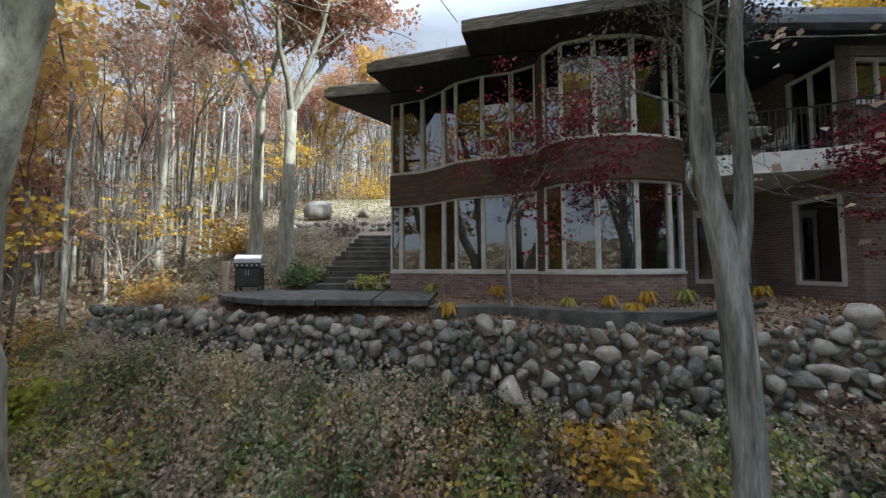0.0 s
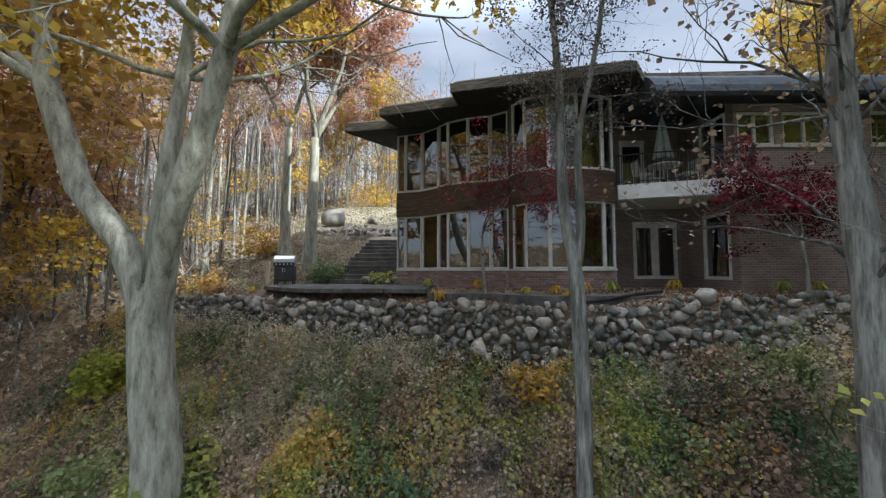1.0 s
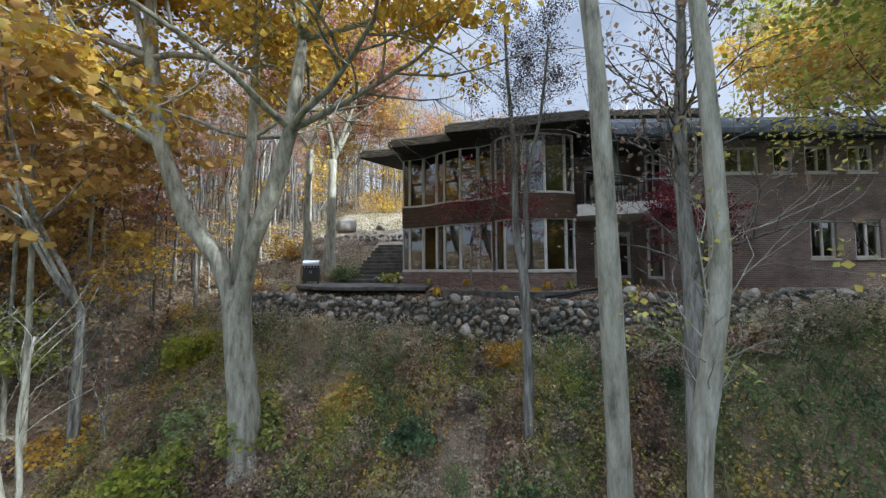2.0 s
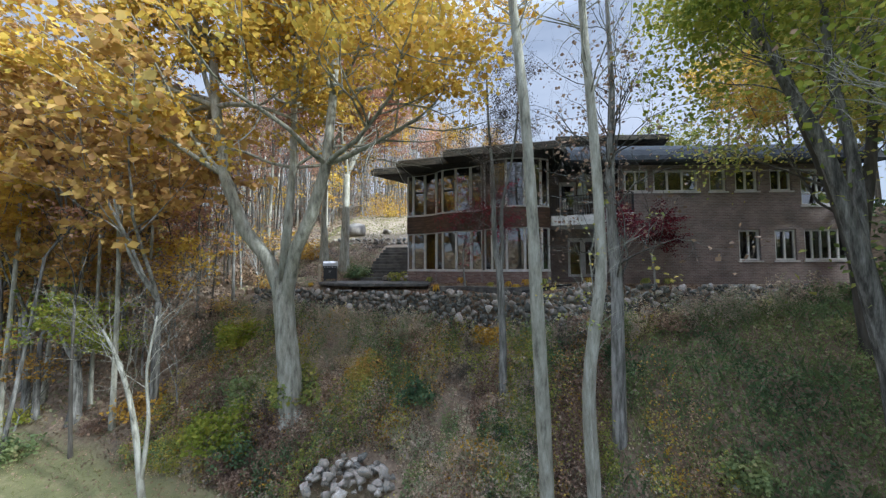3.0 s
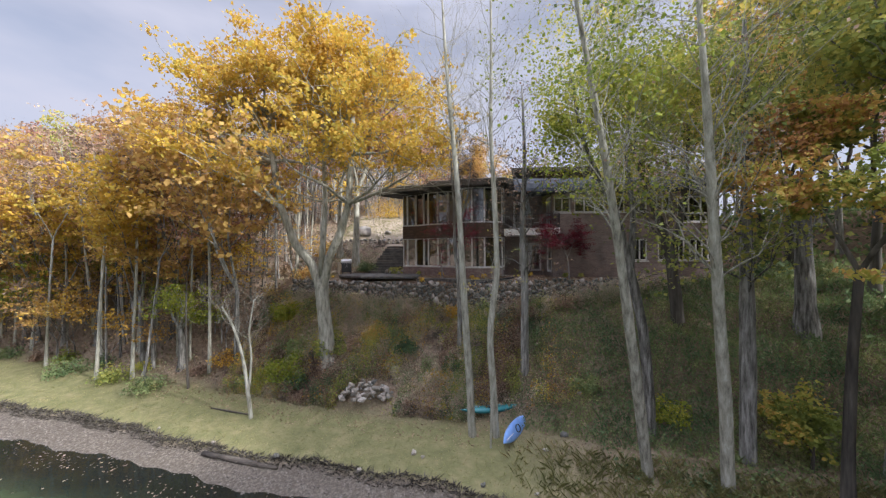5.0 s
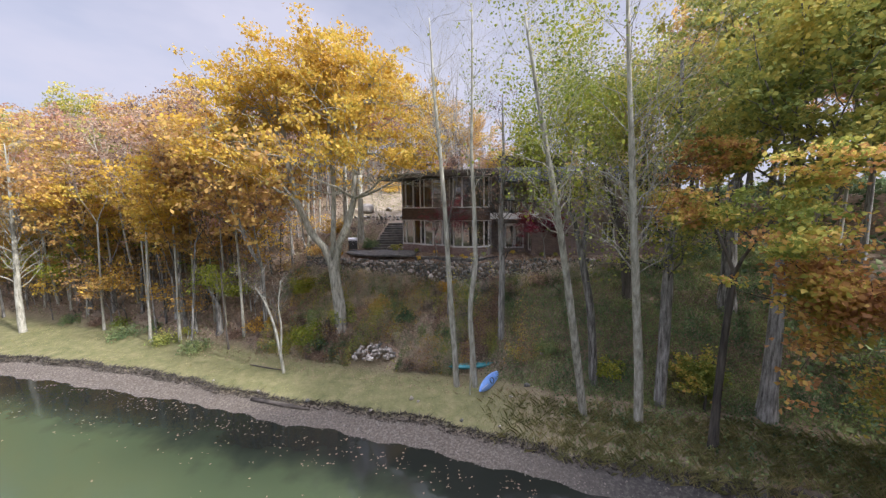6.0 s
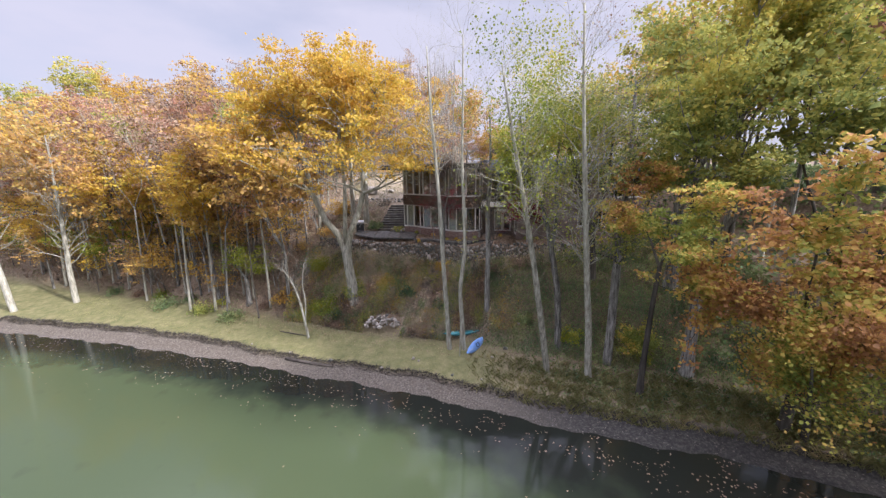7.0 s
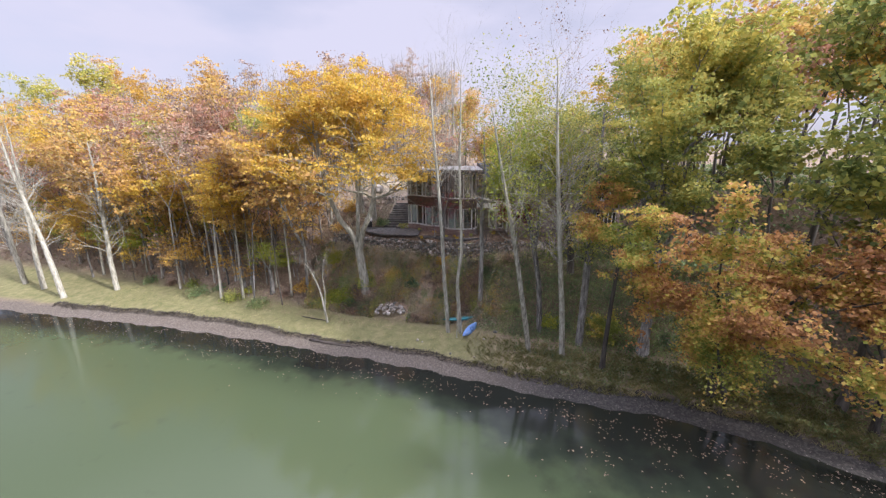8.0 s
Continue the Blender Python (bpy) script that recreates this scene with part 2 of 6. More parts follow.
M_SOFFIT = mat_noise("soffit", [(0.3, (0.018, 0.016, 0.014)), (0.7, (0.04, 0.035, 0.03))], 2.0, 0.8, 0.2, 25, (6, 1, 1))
M_ROOF = mat_noise("roof_gravel", [(0.2, (0.14, 0.135, 0.125)), (0.5, (0.24, 0.23, 0.21)), (0.8, (0.36, 0.34, 0.31))], 0.8, 0.95, 0.6, 60)
M_SHINGLE = mat_noise("roof_slate", [(0.2, (0.02, 0.023, 0.027)), (0.5, (0.042, 0.047, 0.054)), (0.8, (0.08, 0.088, 0.095))], 2.0, 0.8, 0.5, 40, (1, 1, 3), spec=0.25)
M_BRICK = mat_brick("brick", (0.17, 0.125, 0.108), (0.25, 0.185, 0.158), (0.32, 0.29, 0.27))
M_BRICK_PIECE = mat_noise("brick_piece", [(0.1, (0.13, 0.085, 0.075)), (0.45, (0.21, 0.14, 0.12)), (0.7, (0.28, 0.19, 0.16)), (0.95, (0.33, 0.27, 0.24))], 6, 0.85, 0.5, 40, obj_var=0.5)
M_MORTAR = mat_noise("mortar", [(0.3, (0.22, 0.20, 0.185)), (0.7, (0.36, 0.33, 0.31))], 8, 0.95, 0.4, 50)
M_FRAME = mat_plain("window_frame", (0.58, 0.56, 0.53), 0.5)
M_FRAME_DARK = mat_plain("window_frame_dark", (0.10, 0.075, 0.055), 0.5)
M_WHITE = mat_plain("white_paint", (0.72, 0.70, 0.67), 0.5)
M_GLASS = mat_glass("glass")
# dark colour stands in for the shade inside deep unlit rooms
M_INNER_SHADED = mat_plain("interior_shaded", (0.07, 0.062, 0.052), 0.8)
M_CURTAIN = mat_noise("curtain", [(0.3, (0.42, 0.41, 0.40)), (0.7, (0.62, 0.61, 0.60))], 3, 0.9, 0.2, 30, (8, 8, 0.3))
M_METAL = mat_plain("steel", (0.55, 0.55, 0.56), 0.3, 0.9)
M_BLACK = mat_plain("black_metal", (0.025, 0.025, 0.027), 0.45, 0.2)
M_BLUE = mat_plain("blue_hull", (0.20, 0.36, 0.72), 0.35)
M_TEAL = mat_plain("teal_hull", (0.03, 0.20, 0.22), 0.4)
M_CANVAS = mat_noise("umbrella_canvas", [(0.3, (0.30, 0.34, 0.36)), (0.7, (0.46, 0.50, 0.52))], 5, 0.85, 0.2, 40)
M_TIMBER = mat_noise("weathered_timber", [(0.2, (0.14, 0.11, 0.08)), (0.5, (0.27, 0.22, 0.16)), (0.8, (0.38, 0.32, 0.24))], 5, 0.85, 0.5, 30, (1, 1, 0.2))
M_LOG = mat_noise("wet_log", [(0.2, (0.03, 0.025, 0.02)), (0.5, (0.08, 0.068, 0.055)), (0.8, (0.16, 0.14, 0.11))], 5, 0.8, 0.7, 20, (0.2, 1, 1))

# ======================= builders =======================
class Shape:
    """Collects vertices and faces of one mesh."""

    def __init__(self):
        self.v, self.f = [], []

    def add(self, verts, faces):
        k = len(self.v)
        self.v += [tuple(p) for p in verts]
        self.f += [tuple(i + k for i in q) for q in faces]
        return self

    def box(self, x0, x1, y0, y1, z0, z1):
        return self.add([(x, y, z) for z in (z0, z1) for y in (y0, y1) for x in (x0, x1)],
                        [(0, 2, 3, 1), (4, 5, 7, 6), (0, 1, 5, 4), (2, 6, 7, 3), (0, 4, 6, 2), (1, 3, 7, 5)])

    def beam(self, a, b, w, h, up=(0, 0, 1)):
        """A square bar from a to b, w wide and h high."""
        a, b = Vector(a), Vector(b)
        d = (b - a).normalized()
        s = d.cross(Vector(up))
        s = s.normalized() if s.length > 1e-5 else Vector((1, 0, 0))
        u = s.cross(d)
        q = [p + s * i * w / 2 + u * j * h / 2 for p in (a, b) for i, j in ((-1, -1), (1, -1), (1, 1), (-1, 1))]
        return self.add(q, [(3, 2, 1, 0), (4, 5, 6, 7), (0, 1, 5, 4), (1, 2, 6, 5), (2, 3, 7, 6), (3, 0, 4, 7)])

    def prism(self, pts, z0, z1):
        """A plan outline (anticlockwise) raised from z0 to z1."""
        n = len(pts)
        self.add([(x, y, z0) for x, y in pts] + [(x, y, z1) for x, y in pts],
                 [tuple(range(n - 1, -1, -1)), tuple(range(n, 2 * n))] + [(i, (i + 1) % n, n + (i + 1) % n, n + i) for i in range(n)])
        return self

    def ribbon(self, pts, thick, z0, z1):
        """A wall that follows a line on plan, its thickness behind the line."""
        p = [Vector((x, y)) for x, y in pts]
        back = []
        for i, q in enumerate(p):
            d = (p[min(i + 1, len(p) - 1)] - p[max(i - 1, 0)]).normalized()
            back.append(q + Vector((-d.y, d.x)) * thick)
        n = len(p)
        v = [(q.x, q.y, z) for q in p for z in (z0, z1)] + [(q.x, q.y, z) for q in back for z in (z0, z1)]
        f = []
        for i in range(n - 1):
            a, b, c, d = 2 * i, 2 * i + 2, 2 * n + 2 * i, 2 * n + 2 * i + 2
            f += [(a, b, b + 1, a + 1), (d, c, c + 1, d + 1), (a + 1, b + 1, d + 1, c + 1), (b, a, c, d)]
        f += [(0, 1, 2 * n + 1, 2 * n), (2 * n - 2, 4 * n - 2, 4 * n - 1, 2 * n - 1)]
        return self.add(v, f)

    def tube(self, path, radii, sides=7, cap=True):
        p = [Vector(q) for q in path]
        k = len(self.v)
        n = len(p)
        ref = None
        for i, q in enumerate(p):
            d = (p[min(i + 1, n - 1)] - p[max(i - 1, 0)]).normalized()
            s = d.orthogonal().normalized() if ref is None else (ref - d * ref.dot(d)).normalized()
            ref = s
            u = d.cross(s)
            for j in range(sides):
                a = 2 * math.pi * j / sides
                e = q + (s * math.cos(a) + u * math.sin(a)) * radii[i]
                if sides >= 9:
                    e += (s * math.cos(a) + u * math.sin(a)) * radii[i] * 0.16 * noise.noise(e * 2.1)
                self.v.append(tuple(e))
        for i in range(n - 1):
            for j in range(sides):
                a, b = k + i * sides + j, k + i * sides + (j + 1) % sides
                self.f.append((a, b, b + sides, a + sides))
        if cap:
            self.f.append(tuple(range(k + sides - 1, k - 1, -1)))
            self.f.append(tuple(range(k + (n - 1) * sides, k + n * sides)))
        return self

    def lathe(self, profile, centre=(0, 0, 0), sides=16, squash=1.0):
        k = len(self.v)
        for r, z in profile:
            for j in range(sides):
                a = 2 * math.pi * j / sides
                self.v.append((centre[0] + r * math.cos(a), centre[1] + r * math.sin(a) * squash, centre[2] + z))
        for i in range(len(profile) - 1):
            for j in range(sides):
                a, b = k + i * sides + j, k + i * sides + (j + 1) % sides
                self.f.append((a, b, b + sides, a + sides))
        self.f.append(tuple(range(k + sides - 1, k - 1, -1)))
        self.f.append(tuple(range(k + (len(profile) - 1) * sides, k + len(profile) * sides)))
        return self

    def mesh(self, name, material, smooth=False):
        me = bpy.data.meshes.new(name)
        me.from_pydata(self.v, [], self.f)
        me.materials.append(material)
        if smooth:
            me.polygons.foreach_set("use_smooth", [True] * len(me.polygons))
        me.update()
        return me


def part(name, shape, material, parent=None, label="", smooth=False, bevel=0.0):
    """One mesh object, under a thing or a part where one is given."""
    me = shape.mesh(name, material, smooth) if isinstance(shape, Shape) else shape
    if bevel:
        bm = bmesh.new()
        bm.from_mesh(me)
        bmesh.ops.bevel(bm, geom=[e for e in bm.edges if e.calc_length() > bevel * 3], offset=bevel, segments=1, affect="EDGES")
        bm.to_mesh(me)
        bm.free()
    ob = new(name, me)
    if parent:
        ob.parent = parent
    if label:
        tagged(ob, label)
    return ob


def thing(name, at, label, category, group="", kind="", turn=0.0):
    ob = new(name)
    ob.empty_display_size = 0.2
    ob.matrix_basis = pose(*at, 0, 0, turn)
    return tagged(ob, label, category, group, kind)


def smooth_line(pts, n=5):
    """A rounded line through the given plan points."""
    p = [Vector(q) for q in pts]
    out = []
    for i in range(len(p) - 1):
        a, b, c, d = p[max(i - 1, 0)], p[i], p[i + 1], p[min(i + 2, len(p) - 1)]
        for k in range(n):
            t = k / n
            out.append(0.5 * (2 * b + (c - a) * t + (2 * a - 5 * b + 4 * c - d) * t * t + (3 * b - a - 3 * c + d) * t ** 3))
    return [tuple(q) for q in out] + [tuple(p[-1])]


# ======================= ground and water =======================
WATER = -7.15
SHORE = [(-400, 60), (-90, 22), (-60, 13.5), (-40, 8.2), (-25, 4.0), (-15, 0.9), (-7.5, -1.6), (-4, -2.7), (4.2, -4.4), (8, -5.6), (11, -6.6), (18, -8.4), (24, -11), (28, -15), (33, -24), (40, -40), (60, -75), (400, -300)]
WALL_TOP = [(-14, 11.2), (-8.6, 9.9), (-5, 8.5), (-1.4, 7.35), (2.8, 6.25), (6, 5.5), (9, 5.2), (12, 5.2), (20, 6.0)]
RISE = [(-900, 40), (-330, 14), (-85, -5), (-70, -8), (-40, -11), (-4, -8.0), (-1.2, -7.45), (0, -7.12), (0.7, -6.9), (0.85, -6.72), (2.5, -6.5), (4.3, -6.15), (6, -5.05), (7.2, -3.8), (10, -1.95), (12, -1.0), (15, 0.1), (20, 2.3), (26, 4.6), (40, 9.5), (60, 15), (80, 19), (200, 36), (600, 60)]


def along(table, x):
    return np.interp(x, [a for a, _ in table], [b for _, b in table])


def step01(a, b, x):
    t = np.clip((np.asarray(x, float) - a) / (b - a), 0, 1)
    return t * t * (3 - 2 * t)


def wobble(x, y):
    return 0.5 * np.sin(1.7 * x + 0.6 * y) * np.sin(0.8 * x - 1.9 * y + 1) + 0.3 * np.sin(4.1 * x + 2.2 * y + 2) * np.sin(3.3 * y - 2.6 * x)


TURF = [(-400, 52), (-90, 16), (-60, 9.5), (-45, 6.4), (-34, 4.45), (-24, 3.1), (-16, 1.35), (-11, -0.45), (-7.5, -1.55), (-3, -2.4), (1.1, -3.4), (3.3, -4.2), (7.5, -5.9), (10.9, -7.0), (15, -7.7), (18, -8.5), (21.2, -10.2), (24, -12.4), (28, -15.6), (33, -24), (40, -39.5), (60, -74.5), (400, -299)]
EDGE_OF_WATER = [(-400, 49), (-90, 13), (-60, 7), (-45, 4.7), (-34, 2.9), (-24, 1.2), (-16, -0.6), (-11, -1.7), (-7.5, -2.9), (-3, -3.9), (1.1, -5.1), (3.3, -5.8), (7.5, -7.3), (10.9, -8.4), (15, -9.4), (18, -10.4), (21.2, -12), (24, -13.8), (28, -17), (33, -25.5), (40, -41.2), (60, -76.5), (400, -302)]


def shore_gap(x, y):
    """How far inland a place lies: about 0 at the water, 0.85 at the cut edge of the turf."""
    rough = 0.12 * np.sin(1.3 * x) + 0.07 * np.sin(3.7 * x + 1)
    bank = along(SHORE, x) + rough
    turf = np.minimum(along(TURF, x) + rough, bank + 0.85)
    wet = np.minimum(along(EDGE_OF_WATER, x) + rough, turf - 0.6)
    return np.where(y > bank + 2.5, y - bank,
                    np.where(y > turf, 0.85 + 1.65 * (y - turf) / (bank + 2.5 - turf),
                             np.where(y > wet, -0.1 + 0.95 * (y - wet) / (turf - wet), y - wet - 0.1)))


def ground_z(x, y):
    """The height of the ground at a place on plan."""
    x, y = np.asarray(x, float), np.asarray(y, float)
    d = shore_gap(x, y)
    z = along(RISE, d) + 0.55 * step01(3.5, 7.5, x) * step01(6, 10, d) * (1 - step01(14, 18, d)) + 0.09 * wobble(x, y) * step01(2, 7, d)
    z = z - step01(1, 9, x) * step01(20, 34, d) * np.clip(z - 3.4, 0, None) * 0.85
    top = along(WALL_TOP, x)
    flat = -0.08 - 0.42 * (1 - step01(0.1, 2.2, y - top)) * (1 - 0.85 * step01(4, 7, x)) + 0.02 * wobble(x * 2, y * 2)
    back = np.clip((y - 12.3) * 0.52, 0, 3.1) + 0.36 * np.clip(y - 18.2, 0, 7) + 0.2 * np.clip(y - 25.2, 0, 60)
    flat = np.where((x < 0.5) & (y > 12.3), back, flat)
    keep = step01(-10.5, -7.8, x) * step01(-0.35, 0.0, y - top) * (1 - step01(24, 34, y)) * (1 - step01(21, 27, x))
    return z * (1 - keep) + flat * keep


def axis_steps(near0, near1, step, far0, far1):
    out = list(np.arange(near0, near1 + step / 2, step))
    d, s = near1, step
    while d < far1:
        s *= 1.16; d += s; out.append(d)
    d, s = near0, step
    while d > far0:
        s *= 1.16; d -= s; out.insert(0, d)
    return np.array(out)


gx, gy = axis_steps(-34, 26, 0.28, -900, 900), axis_steps(-10, 20, 0.22, -900, 900)
X, Y = np.meshgrid(gx, gy)
Z = ground_z(X, Y)
nx, ny = len(gx), len(gy)
gv = np.stack([X, Y, Z], -1).reshape(-1, 3)
idx = np.arange(nx * ny).reshape(ny, nx)
gf = np.stack([idx[:-1, :-1], idx[:-1, 1:], idx[1:, 1:], idx[1:, :-1]], -1).reshape(-1, 4)
gm = bpy.data.meshes.new("ground")
gm.from_pydata(gv.tolist(), [], gf.tolist())
gm.polygons.foreach_set("use_smooth", [True] * len(gm.polygons))
D = shore_gap(X, Y).ravel()
zones = {
    "lawn": step01(0.7, 1.0, D) * (1 - step01(3.2, 5.4, D + 0.5 * wobble(X.ravel(), Y.ravel()))) * (1 - 0.75 * step01(3, 9, X.ravel())),
    "pebbles": step01(-1.8, -0.6, D) * (1 - step01(0.7, 0.9, D)),
    # right-hand shore: wet gravel, with the trees' shade painted into its colour
    "wet_shaded_shore": step01(-1.8, -0.6, D) * (1 - step01(0.75, 0.95, D)) * step01(3, 11, X.ravel()),
    "meadow": step01(15.5, 17.5, Y.ravel()) * step01(-14, -9, X.ravel()) * (1 - step01(2, 8, X.ravel())) * (1 - step01(26, 40, Y.ravel())),
}
for key, value in zones.items():
    at_ = gm.attributes.new(key, "FLOAT", "POINT")
    at_.data.foreach_set("value", np.ascontiguousarray(value, dtype=np.float32))


def mat_ground():
    m = bpy.data.materials.new("ground")
    m.use_nodes = True
    n, l = m.node_tree.nodes, m.node_tree.links
    b = n["Principled BSDF"]
    geo = n.new("ShaderNodeNewGeometry")

    def noise_ramp(scale, stops, detail=6):
        t = n.new("ShaderNodeTexNoise"); t.inputs["Scale"].default_value, t.inputs["Detail"].default_value = scale, detail
        t.inputs["Roughness"].default_value = 0.7
        l.new(geo.outputs["Position"], t.inputs["Vector"])
        r = n.new("ShaderNodeValToRGB"); ramp_stops(r, stops); l.new(t.outputs["Fac"], r.inputs["Fac"])
        return r.outputs["Color"], t.outputs["Fac"]

    def mix(a, c, fac):
        x = n.new("ShaderNodeMix"); x.data_type = "RGBA"
        l.new(a, x.inputs["A"]); l.new(c, x.inputs["B"]); l.new(fac, x.inputs["Factor"])
        return x.outputs["Result"]

    def zone(name):
        a = n.new("ShaderNodeAttribute"); a.attribute_name = name
        return a.outputs["Fac"]
    litter, fine = noise_ramp(6.0, [(0.25, (0.09, 0.07, 0.052)), (0.42, (0.17, 0.13, 0.092)), (0.58, (0.25, 0.19, 0.13)), (0.75, (0.40, 0.31, 0.22))], 10)
    lawn, _ = noise_ramp(1.6, [(0.3, (0.11, 0.118, 0.05)), (0.5, (0.175, 0.17, 0.077)), (0.7, (0.265, 0.232, 0.12))], 10)
    peb, pf = noise_ramp(9.0, [(0.3, (0.055, 0.047, 0.038)), (0.5, (0.12, 0.102, 0.08)), (0.7, (0.24, 0.21, 0.17))], 10)
    mead, _ = noise_ramp(1.2, [(0.3, (0.18, 0.145, 0.09)), (0.5, (0.28, 0.23, 0.165)), (0.7, (0.40, 0.345, 0.27))], 8)
    c = mix(litter, lawn, zone("lawn"))
    c = mix(c, peb, zone("pebbles"))
    # dark stops hold both wet gravel and painted tree shade
    wet_shaded_shore, _ = noise_ramp(7.0, [(0.3, (0.022, 0.021, 0.02)), (0.5, (0.05, 0.047, 0.042)), (0.7, (0.12, 0.11, 0.095))], 10)
    c = mix(c, wet_shaded_shore, zone("wet_shaded_shore"))
    c = mix(c, mead, zone("meadow"))
    l.new(c, b.inputs["Base Color"])
    bp = n.new("ShaderNodeBump"); bp.inputs["Strength"].default_value = 0.8; bp.inputs["Distance"].default_value = 0.06
    l.new(fine, bp.inputs["Height"]); l.new(bp.outputs["Normal"], b.inputs["Normal"])
    b.inputs["Roughness"].default_value, b.inputs["Specular IOR Level"].default_value = 0.95, 0.15
    return m


gm.materials.append(mat_ground())
ground = new("ground", gm)
tagged(ground, "wooded lake bank with leaf litter, mown lawn strip and pebble shore", "ground", kind="structure")


def mat_water():
    m = bpy.data.materials.new("water")
    m.use_nodes = True
    n, l = m.node_tree.nodes, m.node_tree.links
    b = n["Principled BSDF"]
    geo = n.new("ShaderNodeNewGeometry")
    a = n.new("ShaderNodeAttribute"); a.attribute_name = "shallow_shade"
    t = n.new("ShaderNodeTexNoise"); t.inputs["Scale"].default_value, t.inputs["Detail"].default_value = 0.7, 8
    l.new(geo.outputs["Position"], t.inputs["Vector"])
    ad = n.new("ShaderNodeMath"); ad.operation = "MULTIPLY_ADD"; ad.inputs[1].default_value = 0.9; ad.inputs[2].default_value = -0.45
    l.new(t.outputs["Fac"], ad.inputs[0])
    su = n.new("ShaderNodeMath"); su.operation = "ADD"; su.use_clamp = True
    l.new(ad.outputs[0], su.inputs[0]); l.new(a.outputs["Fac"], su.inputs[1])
    # darker stops: leafy shallows, and tree shade and reflection painted in at the right
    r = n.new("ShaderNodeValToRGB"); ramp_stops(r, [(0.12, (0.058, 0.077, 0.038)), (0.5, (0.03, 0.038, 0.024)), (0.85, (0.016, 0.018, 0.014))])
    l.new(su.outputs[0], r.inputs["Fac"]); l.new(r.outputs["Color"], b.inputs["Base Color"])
    b.inputs["Roughness"].default_value, b.inputs["IOR"].default_value = 0.06, 1.33
    w = n.new("ShaderNodeTexNoise"); w.inputs["Scale"].default_value, w.inputs["Detail"].default_value = 1.6, 3
    l.new(geo.outputs["Position"], w.inputs["Vector"])
    bp = n.new("ShaderNodeBump"); bp.inputs["Strength"].default_value = 0.12; bp.inputs["Distance"].default_value = 0.05
    l.new(w.outputs["Fac"], bp.inputs["Height"]); l.new(bp.outputs["Normal"], b.inputs["Normal"])
    return m


wx, wy = axis_steps(-40, 34, 0.7, -850, 850), axis_steps(-30, 8, 0.4, -850, 60)
WX, WY = np.meshgrid(wx, wy)
wi = np.arange(WX.size).reshape(WX.shape)
wm = bpy.data.meshes.new("water")
wm.from_pydata(np.stack([WX, WY, np.full_like(WX, WATER)], -1).reshape(-1, 3).tolist(), [], np.stack([wi[:-1, :-1], wi[:-1, 1:], wi[1:, 1:], wi[1:, :-1]], -1).reshape(-1, 4).tolist())
# the band widens to the right to paint the bank's shade on the water
sa = wm.attributes.new("shallow_shade", "FLOAT", "POINT")
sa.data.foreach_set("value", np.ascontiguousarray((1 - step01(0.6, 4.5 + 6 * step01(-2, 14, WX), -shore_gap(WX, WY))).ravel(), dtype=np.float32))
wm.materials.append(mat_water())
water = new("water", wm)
tagged(water, "calm murky green lake water along the bank", "water", kind="structure")

# ======================= the house =======================
BAY_A = [(-1.7, 11.55), (-1.34, 11.42), (-0.66, 11.18), (0.0, 10.6)]
BAY_B = [(0.0, 10.6), (0.36, 10.2), (1.1, 9.82), (1.88, 9.62), (2.45, 9.25)]
BAY_C = [(2.45, 9.25), (2.5, 8.85), (2.82, 8.38), (3.53, 8.12), (4.4, 8.03), (5.28, 8.22), (5.7, 8.42)]
LOW0, LOW1, UP0, UP1 = 0.6, 2.69, 3.72, 6.12
house = thing("house", (0, 0, 0), "two-storey modern brick house with dark wooden eaves and curved glass bays", "house")


def inset(p0, p1, back):
    a, b = Vector(p0), Vector(p1)
    d = (b - a).normalized()
    nrm = Vector((-d.y, d.x))
    return a + nrm * back, b + nrm * back, d


def window(p0, p1, z0, z1, frame_mat, bar=0.055, deep=0.09, bars=0, rail=(), back=0.02, owner=None):
    """A framed pane between two plan points; bars: uprights between; rail: heights of cross bars."""
    a, b, d = inset(p0, p1, back)
    nrm = Vector((-d.y, d.x))
    a, b = a + d * 0.006 + nrm * deep / 2, b - d * 0.006 + nrm * deep / 2
    s = Shape()
    up = (nrm.x, nrm.y, 0)
    for q in (a + d * bar / 2, b - d * bar / 2):
        s.beam((q.x, q.y, z0), (q.x, q.y, z1), bar, deep, up)
    for z in (z0 + bar / 2, z1 - bar / 2):
        e, f = a + d * bar, b - d * bar
        s.beam((e.x, e.y, z), (f.x, f.y, z), deep, bar)
    w = part("window", s, frame_mat, owner or house)
    for k in range(bars):
        q = a + (b - a) * (k + 1) / (bars + 1)
        part("mullion", Shape().beam((q.x, q.y, z0 + bar), (q.x, q.y, z1 - bar), bar * 0.9, deep * 0.9, up), frame_mat, w)
    for z in rail:
        e, f = a + d * bar, b - d * bar
        part("cross_bar", Shape().beam((e.x, e.y, z), (f.x, f.y, z), deep * 0.8, bar * 0.8), frame_mat, w)
    e, f = a + d * bar * 0.6 + nrm * 0.01, b - d * bar * 0.6 + nrm * 0.01
    pane = part("pane", Shape().add([(e.x, e.y, z0 + bar * 0.6), (f.x, f.y, z0 + bar * 0.6), (f.x, f.y, z1 - bar * 0.6), (e.x, e.y, z1 - bar * 0.6)], [(0, 1, 2, 3)]), M_GLASS, w, "reflecting window pane")
    return w


